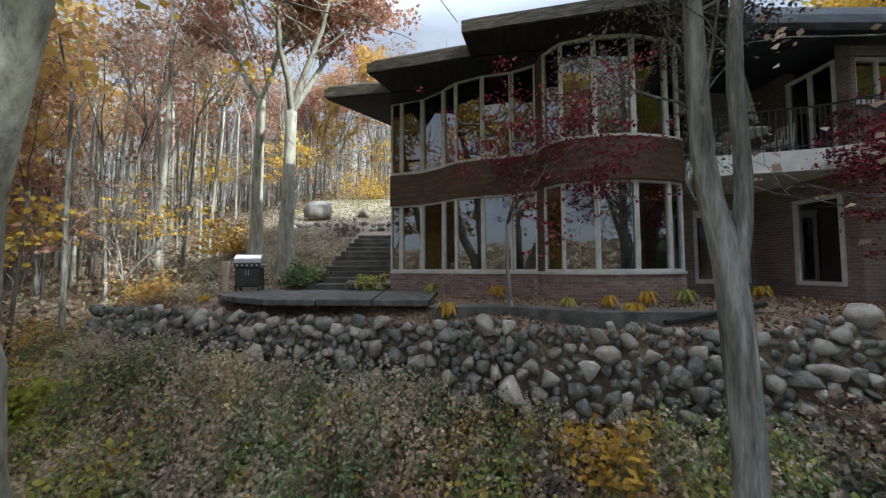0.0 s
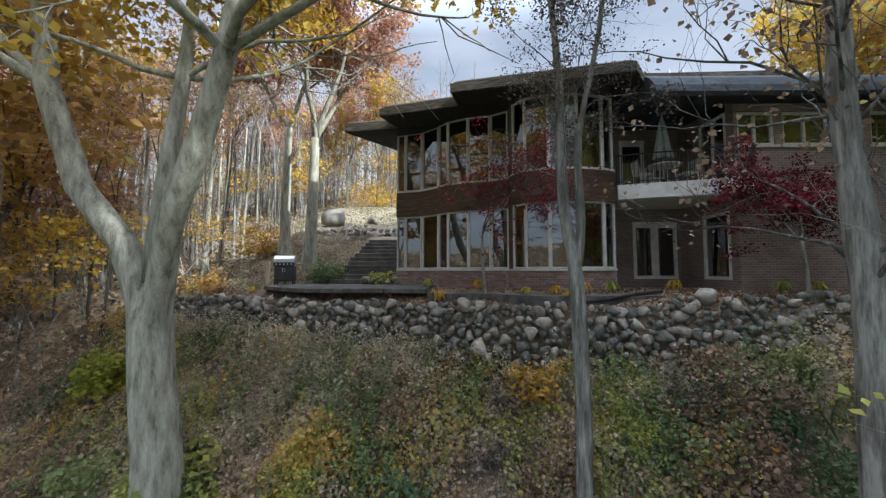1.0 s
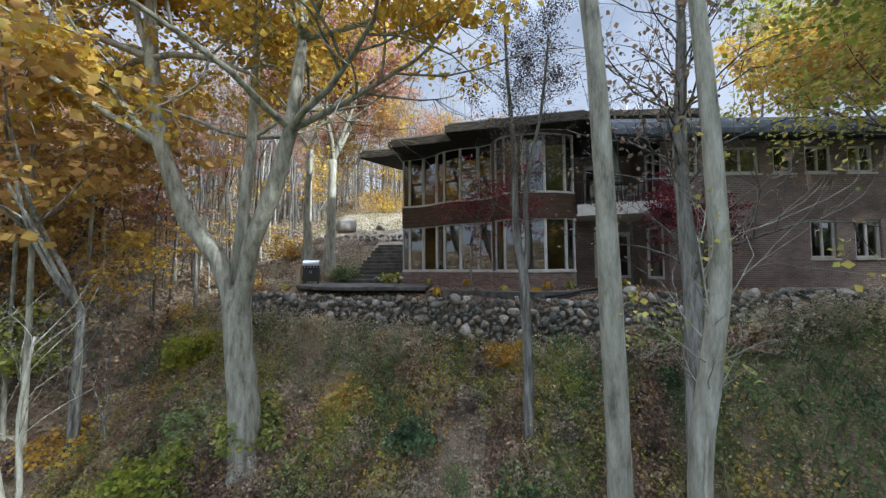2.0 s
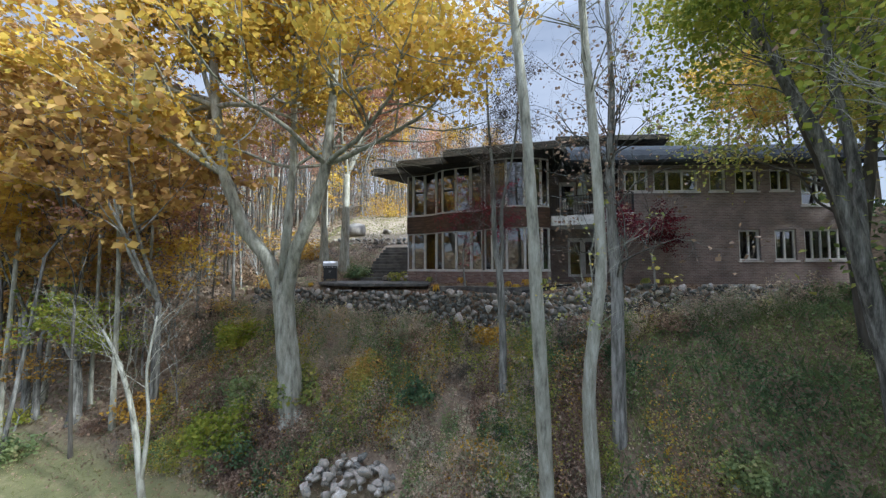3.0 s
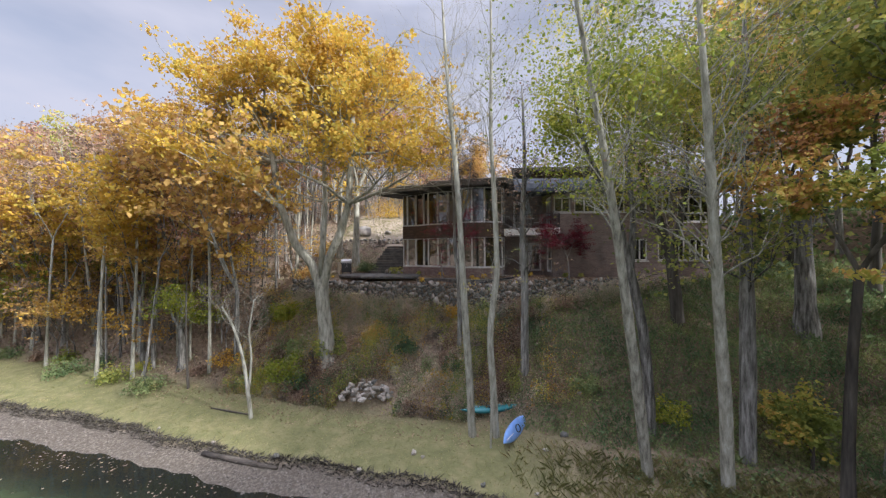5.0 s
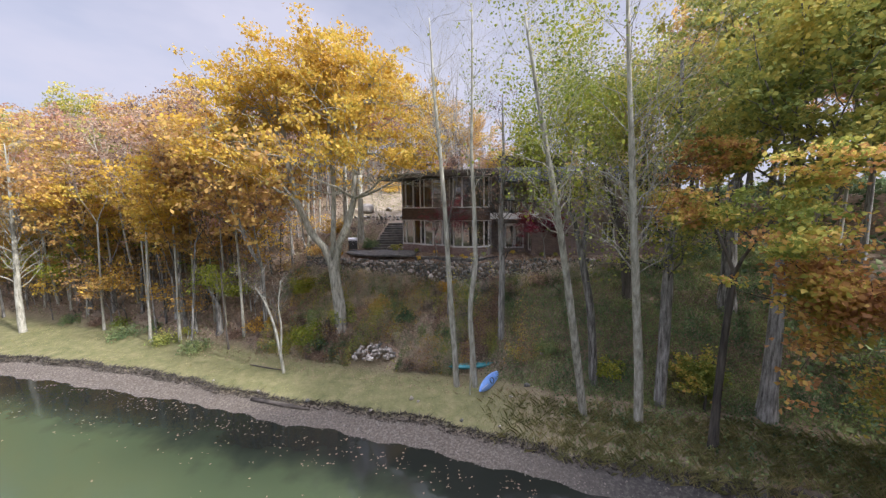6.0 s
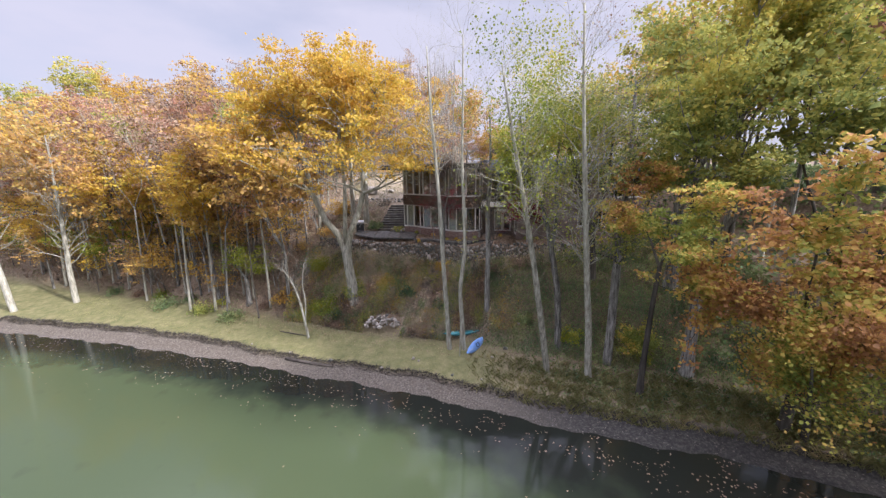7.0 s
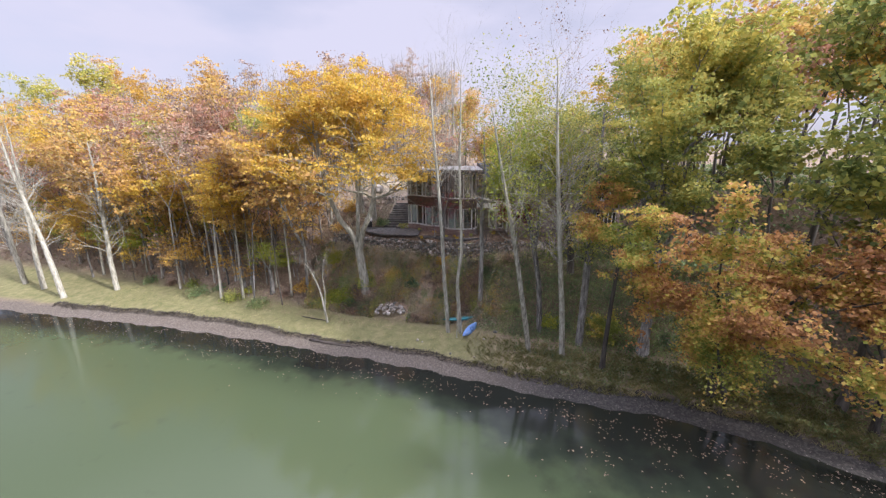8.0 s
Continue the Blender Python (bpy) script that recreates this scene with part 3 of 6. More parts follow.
def wall_with_openings(name, x0, x1, y, thick, z0, z1, holes, material, label=""):
    """A straight wall along x with openings right through it."""
    xs = sorted({x0, x1, *[v for h in holes for v in h[:2]]})
    zs = sorted({z0, z1, *[v for h in holes for v in h[2:4]]})
    s = Shape()
    solid = lambda i, k: 0 <= i < len(xs) - 1 and 0 <= k < len(zs) - 1 and not any(
        h[0] - 1e-6 <= (xs[i] + xs[i + 1]) / 2 <= h[1] + 1e-6 and h[2] <= (zs[k] + zs[k + 1]) / 2 <= h[3] for h in holes)
    for i in range(len(xs) - 1):
        for k in range(len(zs) - 1):
            if not solid(i, k):
                continue
            a, b, c, d = xs[i], xs[i + 1], zs[k], zs[k + 1]
            s.add([(a, y, c), (b, y, c), (b, y, d), (a, y, d)], [(0, 1, 2, 3)])
            s.add([(a, y + thick, c), (b, y + thick, c), (b, y + thick, d), (a, y + thick, d)], [(3, 2, 1, 0)])
            for ii, kk, q in ((i - 1, k, [(a, c), (a, d)]), (i + 1, k, [(b, d), (b, c)]), (i, k - 1, [(b, c), (a, c)]), (i, k + 1, [(a, d), (b, d)])):
                if not solid(ii, kk):
                    (e, f), (g, h) = q
                    s.add([(e, y, f), (g, y, h), (g, y + thick, h), (e, y + thick, f)], [(0, 1, 2, 3)])
    return part(name, s, material, house, label)


BASES = []
for bay in (BAY_A, BAY_B, BAY_C):
    line = smooth_line(bay, 5)
    BASES.append((line, part("base_wall", Shape().ribbon(line, 0.3, -0.6, LOW0 - 0.07), M_MORTAR, house, "low curved brick wall under the windows")))
    part("sill", Shape().ribbon([(x, y - 0.05) for x, y in line], 0.33, LOW0 - 0.066, LOW0 - 0.004), M_FRAME, house)
    part("spandrel", Shape().ribbon([(x, y - 0.06) for x, y in line], 0.3, LOW1 + 0.004, UP0 - 0.05), M_WOOD_DARK, house, "curved dark-stained wooden band between the storeys")
    part("upper_sill", Shape().ribbon([(x, y - 0.08) for x, y in line], 0.33, UP0 - 0.046, UP0 - 0.003), M_FRAME, house)
    for p0, p1 in zip(bay, bay[1:]):
        if (Vector(p1) - Vector(p0)).length < 0.45 and bay is BAY_C and p0[0] < 2.49:
            part("corner_post", Shape().ribbon([p0, p1], 0.12, LOW0, LOW1), M_FRAME_DARK, house)
            part("corner_post", Shape().ribbon([p0, p1], 0.12, UP0, UP1), M_FRAME_DARK, house)
            continue
        window(p0, p1, LOW0, LOW1, M_FRAME)
        window(p0, p1, UP0, UP1, M_FRAME)

# closing walls behind the bays, floors and rooms
part("side_wall", Shape().ribbon([(1.6, 17.5), (-1.66, 11.72)], 0.3, -0.6, 6.12), M_BRICK, house)
part("rear_wall", Shape().box(1.6, 20.0, 17.5, 17.8, -0.6, 6.1), M_BRICK, house)
floor_line = [(-1.55, 11.75), (-0.6, 11.5), (0.15, 10.9), (1.2, 10.1), (2.5, 9.6), (2.9, 8.7), (3.6, 8.45), (4.4, 8.36), (5.2, 8.5), (5.6, 8.7), (6.0, 10.2), (6.0, 17.4), (1.7, 17.4)]
part("ground_floor", Shape().prism(floor_line, 0.0, 0.2), M_TIMBER, house)
part("upper_floor", Shape().prism(floor_line, 2.8, 3.35), M_INNER_SHADED, house)
part("room_wall", Shape().box(-0.2, 6.0, 13.9, 14.05, 0.2, 2.8), M_INNER_SHADED, house)
part("room_wall", Shape().box(0.4, 6.0, 14.6, 14.75, 3.35, 6.1), M_INNER_SHADED, house)

# flat roofs with deep eaves, one to a bay, stepping forward
TIERS = [
    ([(-3.75, 11.1), (-1.5, 10.72), (1.2, 10.4), (3.0, 16.5), (0.6, 16.8), (-1.9, 13.4)], 6.10, 6.36),
    ([(-2.1, 9.72), (0.5, 9.0), (3.4, 8.5), (5.0, 17.2), (1.5, 17.0)], 6.13, 6.40),
    ([(0.45, 8.05), (5.7, 6.87), (7.35, 8.85), (7.6, 17.6), (3.2, 17.4)], 6.16, 6.44),
]
for pts, z0, z1 in TIERS:
    c = sum((Vector(p) for p in pts), Vector((0, 0))) / len(pts)
    shrink = lambda k: [tuple(c + (Vector(p) - c) * k) for p in pts]
    roof = part("roof", Shape().prism(pts, z0, z1), M_FASCIA, house, "flat roof with a dark wooden fascia")
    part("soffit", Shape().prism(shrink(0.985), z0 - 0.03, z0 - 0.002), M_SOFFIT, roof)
    part("upper_fascia", Shape().prism(shrink(0.97), z1 + 0.002, z1 + 0.1), M_FASCIA, roof)
    part("roof_covering", Shape().prism(shrink(0.955), z1 + 0.102, z1 + 0.16), M_ROOF, roof, "pale gravel roof covering")

# return wall with glass beside the bay, recessed entrance and balcony
window((5.72, 8.44), (5.98, 9.3), LOW0, LOW1, M_FRAME)
window((5.72, 8.44), (5.98, 9.3), UP0, UP1, M_FRAME)
part("return_wall", Shape().ribbon([(5.72, 8.44), (5.98, 9.3)], 0.25, -0.5, LOW0 - 0.004), M_BRICK, house)
part("return_wall", Shape().ribbon([(5.72, 8.44), (5.98, 9.3)], 0.25, LOW1 + 0.004, UP0 - 0.004), M_WOOD_DARK, house)
part("return_wall", Shape().ribbon([(5.98, 9.304), (6.02, 10.2)], 0.25, -0.5, 6.1), M_WOOD_DARK, house)
DOORS = [(7.15, 8.8, 0.22, 2.3), (6.75, 7.7, 3.27, 5.35)]
wall_with_openings("recess_wall", 5.9, 8.9, 10.2, 0.25, -0.5, 6.1, DOORS, M_BRICK, "brick wall behind the balcony")


def french_door(p0, p1, z0, z1, leaves):
    a, b = Vector(p0), Vector(p1)
    d = part("door", Shape().beam((a.x, a.y + 0.06, z1 - 0.04), (b.x, b.y + 0.06, z1 - 0.04), 0.12, 0.08), M_WHITE, house, "white-framed glazed door")
    for k in range(leaves):
        e, f = a + (b - a) * k / leaves, a + (b - a) * (k + 1) / leaves
        w = window(tuple(e), tuple(f), z0, z1 - 0.085, M_WHITE, bar=0.12, deep=0.07)
        w.parent = house
    return d


french_door((7.16, 10.22), (8.79, 10.22), 0.22, 2.3, 2)
french_door((6.76, 10.22), (7.69, 10.22), 3.27, 5.35, 1)

# the brick wing
WING_Y = 7.6
UPPER = [(9.0, 10.15, 1), (10.35, 12.45, 2), (12.95, 13.75, 0), (14.15, 15.2, 1), (15.75, 16.75, 1), (17.15, 19.55, 2)]
LOWER = [(14.2, 15.2, 1), (15.85, 16.85, 1), (17.2, 19.6, 5)]
holes = [(a, b, 4.25 if k < 5 else 3.55, 5.3) for k, (a, b, _) in enumerate(UPPER)] + [(a, b, 1.0, 2.45) for a, b, _ in LOWER]
wall_with_openings("wing_wall", 8.9, 19.9, WING_Y, 0.3, -0.7, 5.75, holes, M_BRICK, "long red-brown brick wall")
for k, (a, b, bars) in enumerate(UPPER):
    window((a + 0.01, WING_Y + 0.05), (b - 0.01, WING_Y + 0.05), 4.26 if k < 5 else 3.56, 5.29, M_FRAME, 0.085, 0.08, bars, () if k < 5 else (4.15,))
    part("window_sill", Shape().box(a - 0.06, b + 0.06, WING_Y - 0.06, WING_Y + 0.04, (4.25 if k < 5 else 3.55) - 0.07, (4.25 if k < 5 else 3.55) - 0.003), M_FRAME, house)
for a, b, bars in LOWER:
    window((a + 0.01, WING_Y + 0.05), (b - 0.01, WING_Y + 0.05), 1.01, 2.44, M_FRAME, 0.085, 0.08, bars)
    part("window_sill", Shape().box(a - 0.06, b + 0.06, WING_Y - 0.06, WING_Y + 0.04, 0.93, 0.997), M_FRAME, house)
for cx, half in ((14.42, 0.2), (16.06, 0.2)):
    s = Shape()
    for j in range(9):
        u = j / 8
        s.tube([(cx - half + u * 2 * half * 0.55, WING_Y + 0.24 + 0.03 * (j % 2), 1.06), (cx - half + u * 2 * half * 0.9, WING_Y + 0.24 + 0.03 * (j % 2), 2.36)], [0.035, 0.035], 6)
    part("curtain", s, M_CURTAIN, house, "pale gathered curtain behind the pane", True)
part("wing_side_wall", Shape().box(8.9, 9.2, 9.1, 17.5, -0.7, 5.7), M_BRICK, house)
part("wing_side_wall", Shape().box(8.9, 9.2, 7.9, 9.1, 2.35, 3.28), M_BRICK, house)
part("wing_side_wall", Shape().box(8.9, 9.2, 7.9, 9.1, -0.7, 0.22), M_BRICK, house)
window((8.88, 9.08), (8.88, 7.92), 0.24, 2.34, M_WHITE, 0.1, 0.08, 0)
window((8.88, 9.08), (8.88, 7.92), 3.3, 5.4, M_WHITE, 0.08, 0.08, 1)
part("wing_end_wall", Shape().box(19.6, 19.9, 7.9, 17.5, -0.7, 5.7), M_BRICK, house)
part("wing_floor", Shape().box(9.2, 19.6, 7.9, 17.5, 2.6, 3.2), M_INNER_SHADED, house)
part("wing_floor", Shape().box(9.2, 19.6, 7.9, 17.5, -0.2, 0.1), M_INNER_SHADED, house)
part("room_wall", Shape().box(9.2, 19.6, 11.5, 11.65, 0.1, 2.6), M_INNER_SHADED, house)
part("room_wall", Shape().box(9.2, 19.6, 11.5, 11.65, 3.2, 5.7), M_INNER_SHADED, house)
profile = [(7.05, 5.5), (7.0, 5.62), (7.08, 5.85), (7.35, 6.2), (7.9, 6.55), (8.7, 6.78), (10.2, 6.9), (17.8, 6.95), (17.8, 5.75), (7.9, 5.75), (7.6, 5.52)]
s = Shape()
n_ = len(profile)
s.add([(x, y, z) for x in (6.3, 20.5) for y, z in profile], [tuple(range(n_)), tuple(range(2 * n_ - 1, n_ - 1, -1))] + [(i, n_ + i, n_ + (i + 1) % n_, (i + 1) % n_) for i in range(n_)])
part("wing_roof", s, M_SHINGLE, house, "dark slate roof rolled down over the eaves")
top_roof = part("upper_roof", Shape().prism([(6.6, 10.1), (12.6, 9.9), (13.3, 12.0), (12.6, 16), (7.8, 16)], 7.6, 7.86), M_FASCIA, house, "raised flat roof with a weathered fascia")
part("roof_covering", Shape().prism([(7.8, 10.3), (12.5, 10.1), (13.1, 12.0), (12.5, 15.8), (8.0, 15.8)], 7.864, 7.92), M_ROOF, top_roof)
part("clerestory", Shape().box(8.2, 12.2, 10.9, 15.6, 6.95, 7.595), M_WOOD_DARK, house)
for vx in (9.2, 9.75):
    part("vent_pipe", Shape().tube([(vx, 11.0, 7.9), (vx, 11.0, 8.5)], [0.035, 0.035], 8), M_METAL, house)
chim = part("chimney", Shape().box(0.2, 1.1, 15.2, 16.2, 6.3, 7.7), M_BRICK, house, "square chimney with a metal cap")
part("chimney_cap", Shape().box(0.1, 1.2, 15.1, 16.3, 7.85, 7.92).box(0.25, 0.32, 15.25, 15.32, 7.7, 7.85).box(0.98, 1.05, 16.08, 16.15, 7.7, 7.85).box(0.98, 1.05, 15.25, 15.32, 7.7, 7.85).box(0.25, 0.32, 16.08, 16.15, 7.7, 7.85), M_BLACK, chim)

# balcony with its rail
EDGE = smooth_line([(5.78, 8.36), (6.6, 8.05), (7.6, 7.78), (8.4, 7.5), (8.88, 7.1), (9.3, 7.3), (9.35, 7.58)], 4)
slab = [*EDGE, (8.88, 7.62), (8.88, 10.18), (6.05, 10.18), (6.0, 9.35)]
balcony = part("balcony", Shape().prism(slab, 2.78, 3.24), M_WHITE, house, "curved white balcony slab")
rail = Shape().tube([(x, y + 0.08, 4.2) for x, y in EDGE], [0.022] * len(EDGE), 6)
part("rail", rail, M_BLACK, balcony, "thin dark metal handrail")
part("rail", Shape().tube([(x, y + 0.08, 3.34) for x, y in EDGE], [0.014] * len(EDGE), 5), M_BLACK, balcony)
for (xa, ya), (xb, yb) in zip(EDGE, EDGE[1:]):
    for u in (0.0, 0.5):
        x, y = xa + (xb - xa) * u, ya + (yb - ya) * u + 0.08
        part("baluster", Shape().tube([(x, y, 3.24), (x, y, 4.2)], [0.011, 0.011], 5), M_BLACK, balcony)

# ======================= trees =======================
def leaf_mesh(name, centres, size, material, rng, layered=0.75, vary=0.5):
    """Many small folded leaves, two triangles each, round the given places."""
    n = len(centres)
    c = np.asarray(centres, float)
    k = rng.normal(size=(n, 3)) * 0.75; k[:, 2] += layered
    k /= np.linalg.norm(k, axis=1)[:, None] + 1e-9
    a = np.cross(k, rng.normal(size=(n, 3)))
    a /= np.linalg.norm(a, axis=1)[:, None] + 1e-9
    b = np.cross(k, a)
    s = (size * (1 + vary * (rng.random(n) - 0.5) * 2))[:, None]
    v = np.stack([c - a * s * 0.5, c + b * s * 0.4 + k * s * 0.14, c + a * s * 0.5, c - b * s * 0.4 + k * s * 0.14], 1).reshape(-1, 3)
    f = np.arange(4 * n).reshape(-1, 4)
    f = np.concatenate([f[:, [0, 1, 2]], f[:, [0, 2, 3]]], 0)
    me = bpy.data.meshes.new(name)
    me.vertices.add(len(v)); me.vertices.foreach_set("co", v.ravel())
    me.loops.add(f.size); me.loops.foreach_set("vertex_index", f.ravel().astype(np.int32))
    me.polygons.add(len(f)); me.polygons.foreach_set("loop_start", np.arange(0, f.size, 3, dtype=np.int32))
    me.update(calc_edges=True)
    me.materials.append(material)
    return me


def grow(rng, shape, start, way, length, radius, level, tips, levels, bend=0.25, kids=(3, 4), spread=0.75, up=0.25, shrink=0.62):
    """A limb that wanders, thins out and forks; tips gathers the places for leaves."""
    steps = 6 if level == 0 else 4
    p, d = Vector(start), Vector(way).normalized()
    path, radii = [p.copy()], [radius]
    for i in range(steps):
        d = (d + Vector(rng.normal(size=3)) * bend * (0.35 if level == 0 else 1) * 0.4 + Vector((0, 0, up * 0.25 * (level > 0)))).normalized()
        p = p + d * length / steps
        path.append(p.copy()); radii.append(radius * (1 - 0.55 * (i + 1) / steps))
    sides = max(3, 9 - 3 * level)
    shape.tube(path, radii, sides, cap=level == 0)
    if level >= levels - 1:
        tips += [(path[k], level) for k in range(1, len(path))]
    if level < levels:
        for k in range(int(rng.integers(kids[0], kids[1] + 1))):
            u = 0.45 + 0.55 * rng.random() if level else 0.55 + 0.45 * rng.random()
            i = min(int(u * steps), steps - 1)
            q = path[i].lerp(path[i + 1], u * steps - i)
            side = Vector(rng.normal(size=3)); side -= d * side.dot(d)
            w = (d * (1 - spread * 0.5) + side.normalized() * spread + Vector((0, 0, up))).normalized()
            grow(rng, shape, q, w, length * shrink * (0.75 + 0.5 * rng.random()), radii[i] * 0.62, level + 1, tips, levels, bend * 1.1, kids, spread, up, shrink)
        grow(rng, shape, path[-1], d, length * shrink, radii[-1], level + 1, tips, levels, bend, kids, spread, up, shrink)


def tree(name, seed, height, radius, bark, leaf=None, leaves=0, leaf_size=0.16, cloud=0.5, levels=3, clear=0.45, lean=(0, 0), label="", group="", kids=(3, 4), spread=0.75, up=0.25, shrink=0.62, category="tree", trunk_path=None):
    """A tree at its own origin: trunk with limbs, and a crown of leaves."""
    rng = np.random.default_rng(seed)
    root = thing(name, (0, 0, 0), label, category, group)
    s, tips = Shape(), []
    stem = height * clear
    pts = trunk_path or [(lean[0] * u ** 1.3 * height + 0.1 * math.sin(5 * u + seed), lean[1] * u ** 1.3 * height + 0.08 * math.sin(4 * u + 2 * seed), u * height) for u in np.linspace(0, clear, 7)]
    pts = [(0, 0, -0.5), *pts] if pts[0][2] > -0.4 else pts
    rad = [radius * (1.55 if i == 0 else 1.3 if i == 1 else 1 - 0.35 * (i - 1) / max(1, len(pts) - 2)) for i in range(len(pts))]
    s.tube(pts, rad, 10)
    stem_part = part("trunk", s, bark, root, smooth=True)
    s = Shape()
    d = (Vector(pts[-1]) - Vector(pts[-2])).normalized()
    for k in range(int(rng.integers(2, 4))):
        a = rng.random() * 6.28 + k * 2.4
        w = (d + Vector((math.cos(a), math.sin(a), 0)) * spread * 0.75).normalized()
        grow(rng, s, pts[-1], w, (height - stem) * 0.48, rad[-1] * 0.72, 1, tips, levels, 0.25, kids, spread, up, shrink)
    part("branchwork", s, bark, root, smooth=True)
    if leaf and leaves:
        t = np.array([tuple(p) for p, _ in tips])
        per = 14 if leaves < 8000 else 34
        pick = t[rng.integers(0, len(t), leaves // per + 1)]
        c = pick[:, None, :] + rng.normal(size=(len(pick), 1, 3)) * cloud * 0.6 + rng.normal(size=(len(pick), per, 3)) * cloud * np.array([0.5, 0.5, 0.17])
        part("crown", leaf_mesh("crown", c.reshape(-1, 3)[:leaves], leaf_size, leaf, rng), leaf, root)
    return root


def stand(ob, x, y, turn=0.0, size=1.0, z=None, sink=0.05):
    zz = float(ground_z(x, y)) if z is None else z
    ob.matrix_basis = pose(x, y, zz - sink, 0, 0, turn) @ Matrix.Diagonal((size, size, size, 1))
    return ob


# the broad forked tree on the slope, with its yellow crown
oak_path = [(0, 0, -0.3), (-0.05, 0, 0.8), (-0.14, 0, 2.2), (-0.26, 0, 3.6), (-0.36, 0.02, 4.7), (-0.4, 0.03, 5.2)]
rng_o = np.random.default_rng(5)
oak = thing("oak_tree", (0, 0, 0), "broad forked tree with smooth pale bark and golden-yellow autumn crown", "tree")
so, tips_o = Shape(), []
so.tube([(0, 0, -0.5), *oak_path[1:], (-0.41, 0.03, 5.5), (-0.41, 0.03, 5.7)], [0.66, 0.46, 0.41, 0.39, 0.39, 0.27, 0.14, 0.04], 14)
for k in range(6):
    a = k * 1.05 + 0.3
    so.tube([(0.3 * math.cos(a), 0.3 * math.sin(a), 0.75), (0.55 * math.cos(a), 0.55 * math.sin(a), 0.2), (0.85 * math.cos(a), 0.85 * math.sin(a), -0.4)], [0.16, 0.17, 0.12], 7)
for limb, r in (
    ([(-0.2, 0.0, 2.6), (-0.36, 0.02, 4.0), (-0.54, 0.02, 5.1), (-0.95, 0.0, 6.2), (-1.9, 0.0, 7.3), (-2.7, 0.0, 9.4), (-3.3, 0.3, 12.2), (-3.7, 0.6, 15.0)], 0.335),
    ([(-0.2, 0.0, 2.6), (-0.29, -0.02, 4.0), (-0.16, -0.08, 5.1), (0.2, -0.35, 6.5), (1.0, -0.75, 7.9), (1.5, -0.9, 9.5), (1.5, -0.2, 12.4), (1.4, 0.5, 15.6)], 0.305),
    ([(-0.42, 0.03, 5.4), (-0.35, 0.2, 7.4), (-0.3, 0.5, 9.8), (-0.6, 1.2, 12.6), (-0.9, 1.7, 16.2)], 0.2),
):
    so.tube(limb, [r * (1 - 0.55 * i / (len(limb) - 1)) for i in range(len(limb))], 10)
    for q, u in ((limb[-1], 1.0), (limb[-1], 0.9), (limb[-1], 0.7), (limb[-2], 1.2), (limb[-2], 1.05), (limb[-3], 1.25)):
        for j in range(3):
            w = Vector((*(Vector(q).xy - Vector((-0.9, 0.6))).normalized(), 0.1)) * 0.55 + Vector(rng_o.normal(size=3)) * 0.9
            w.z = abs(w.z) * 0.5 + 0.1
            grow(rng_o, so, q, w, 3.0 * u, r * 0.33, 1, tips_o, 3, 0.4, (2, 4), 0.8, 0.1, 0.66)
part("trunk", so, M_BARK_PALE, oak, smooth=True)
tt = np.array([tuple(p) for p, _ in tips_o])
tt = tt[(tt[:, 2] > 9.6 + 0.5 * np.clip(tt[:, 0], 0, 3) + 0.9 * np.clip(tt[:, 1] - 0.8, 0, 5)) | ((rng_o.random(len(tt)) < 0.08) & (tt[:, 0] < 0.5))]
pk = tt[rng_o.integers(0, len(tt), 1500)]
cc = pk[:, None, :] + rng_o.normal(size=(1500, 1, 3)) * 0.22 + rng_o.normal(size=(1500, 34, 3)) * np.array([0.34, 0.34, 0.11])
part("crown", leaf_mesh("crown", cc.reshape(-1, 3), 0.18, M_LEAF_YELLOW, rng_o), M_LEAF_YELLOW, oak)
stand(oak, -5.06, 4.02, z=-5.04)


def line_tree(name, base, path, radii, bark, seed, twigs, label, leaf=None, leaves=0, leaf_size=0.14, cloud=0.3, twig_len=1.6, category="tree", fork=(), bunch=8):
    """A tall slim tree whose stem follows the given line; twigs: (height share, count)."""
    rng = np.random.default_rng(seed)
    root = thing(name, base, label, category)
    s, tips = Shape(), []
    line = smooth_line([(0, 0, -0.6), *path], 3)
    rr = np.interp(np.linspace(0, 1, len(line)), np.linspace(0, 1, len(radii)), radii)
    s.tube(line, list(rr), 11)
    stems = [(line, rr)]
    for f_line, f_r in fork:
        fl = smooth_line(f_line, 3)
        fr = np.linspace(f_r, f_r * 0.35, len(fl))
        s.tube(fl, list(fr), 9)
        stems.append((fl, fr))
    part("trunk", s, bark, root, smooth=True)
    s = Shape()
    for share, count in twigs:
        for k in range(count):
            ln, lr = stems[k % len(stems)]
            u = min(0.999, share + (1 - share) * rng.random()) * (len(ln) - 1)
            i = int(u)
            q = Vector(ln[i]).lerp(Vector(ln[min(i + 1, len(ln) - 1)]), u - i)
            a = rng.random() * 6.28
            w = Vector((math.cos(a), math.sin(a), 0.75 + 0.5 * rng.random()))
            grow(rng, s, q, w, twig_len * (0.6 + 0.8 * rng.random()), max(0.01, float(lr[i]) * 0.19), 1, tips, 3, 0.55, (2, 3), 0.7, 0.2, 0.68)
    part("branchwork", s, bark, root, smooth=True)
    if leaf and leaves:
        t = np.array([tuple(p) for p, _ in tips])
        pick = t[rng.integers(0, len(t), leaves // bunch + 1)]
        c = pick[:, None, :] + rng.normal(size=(len(pick), bunch, 3)) * cloud
        part("crown", leaf_mesh("crown", c.reshape(-1, 3)[:leaves], leaf_size, leaf, rng), leaf, root)
    return root


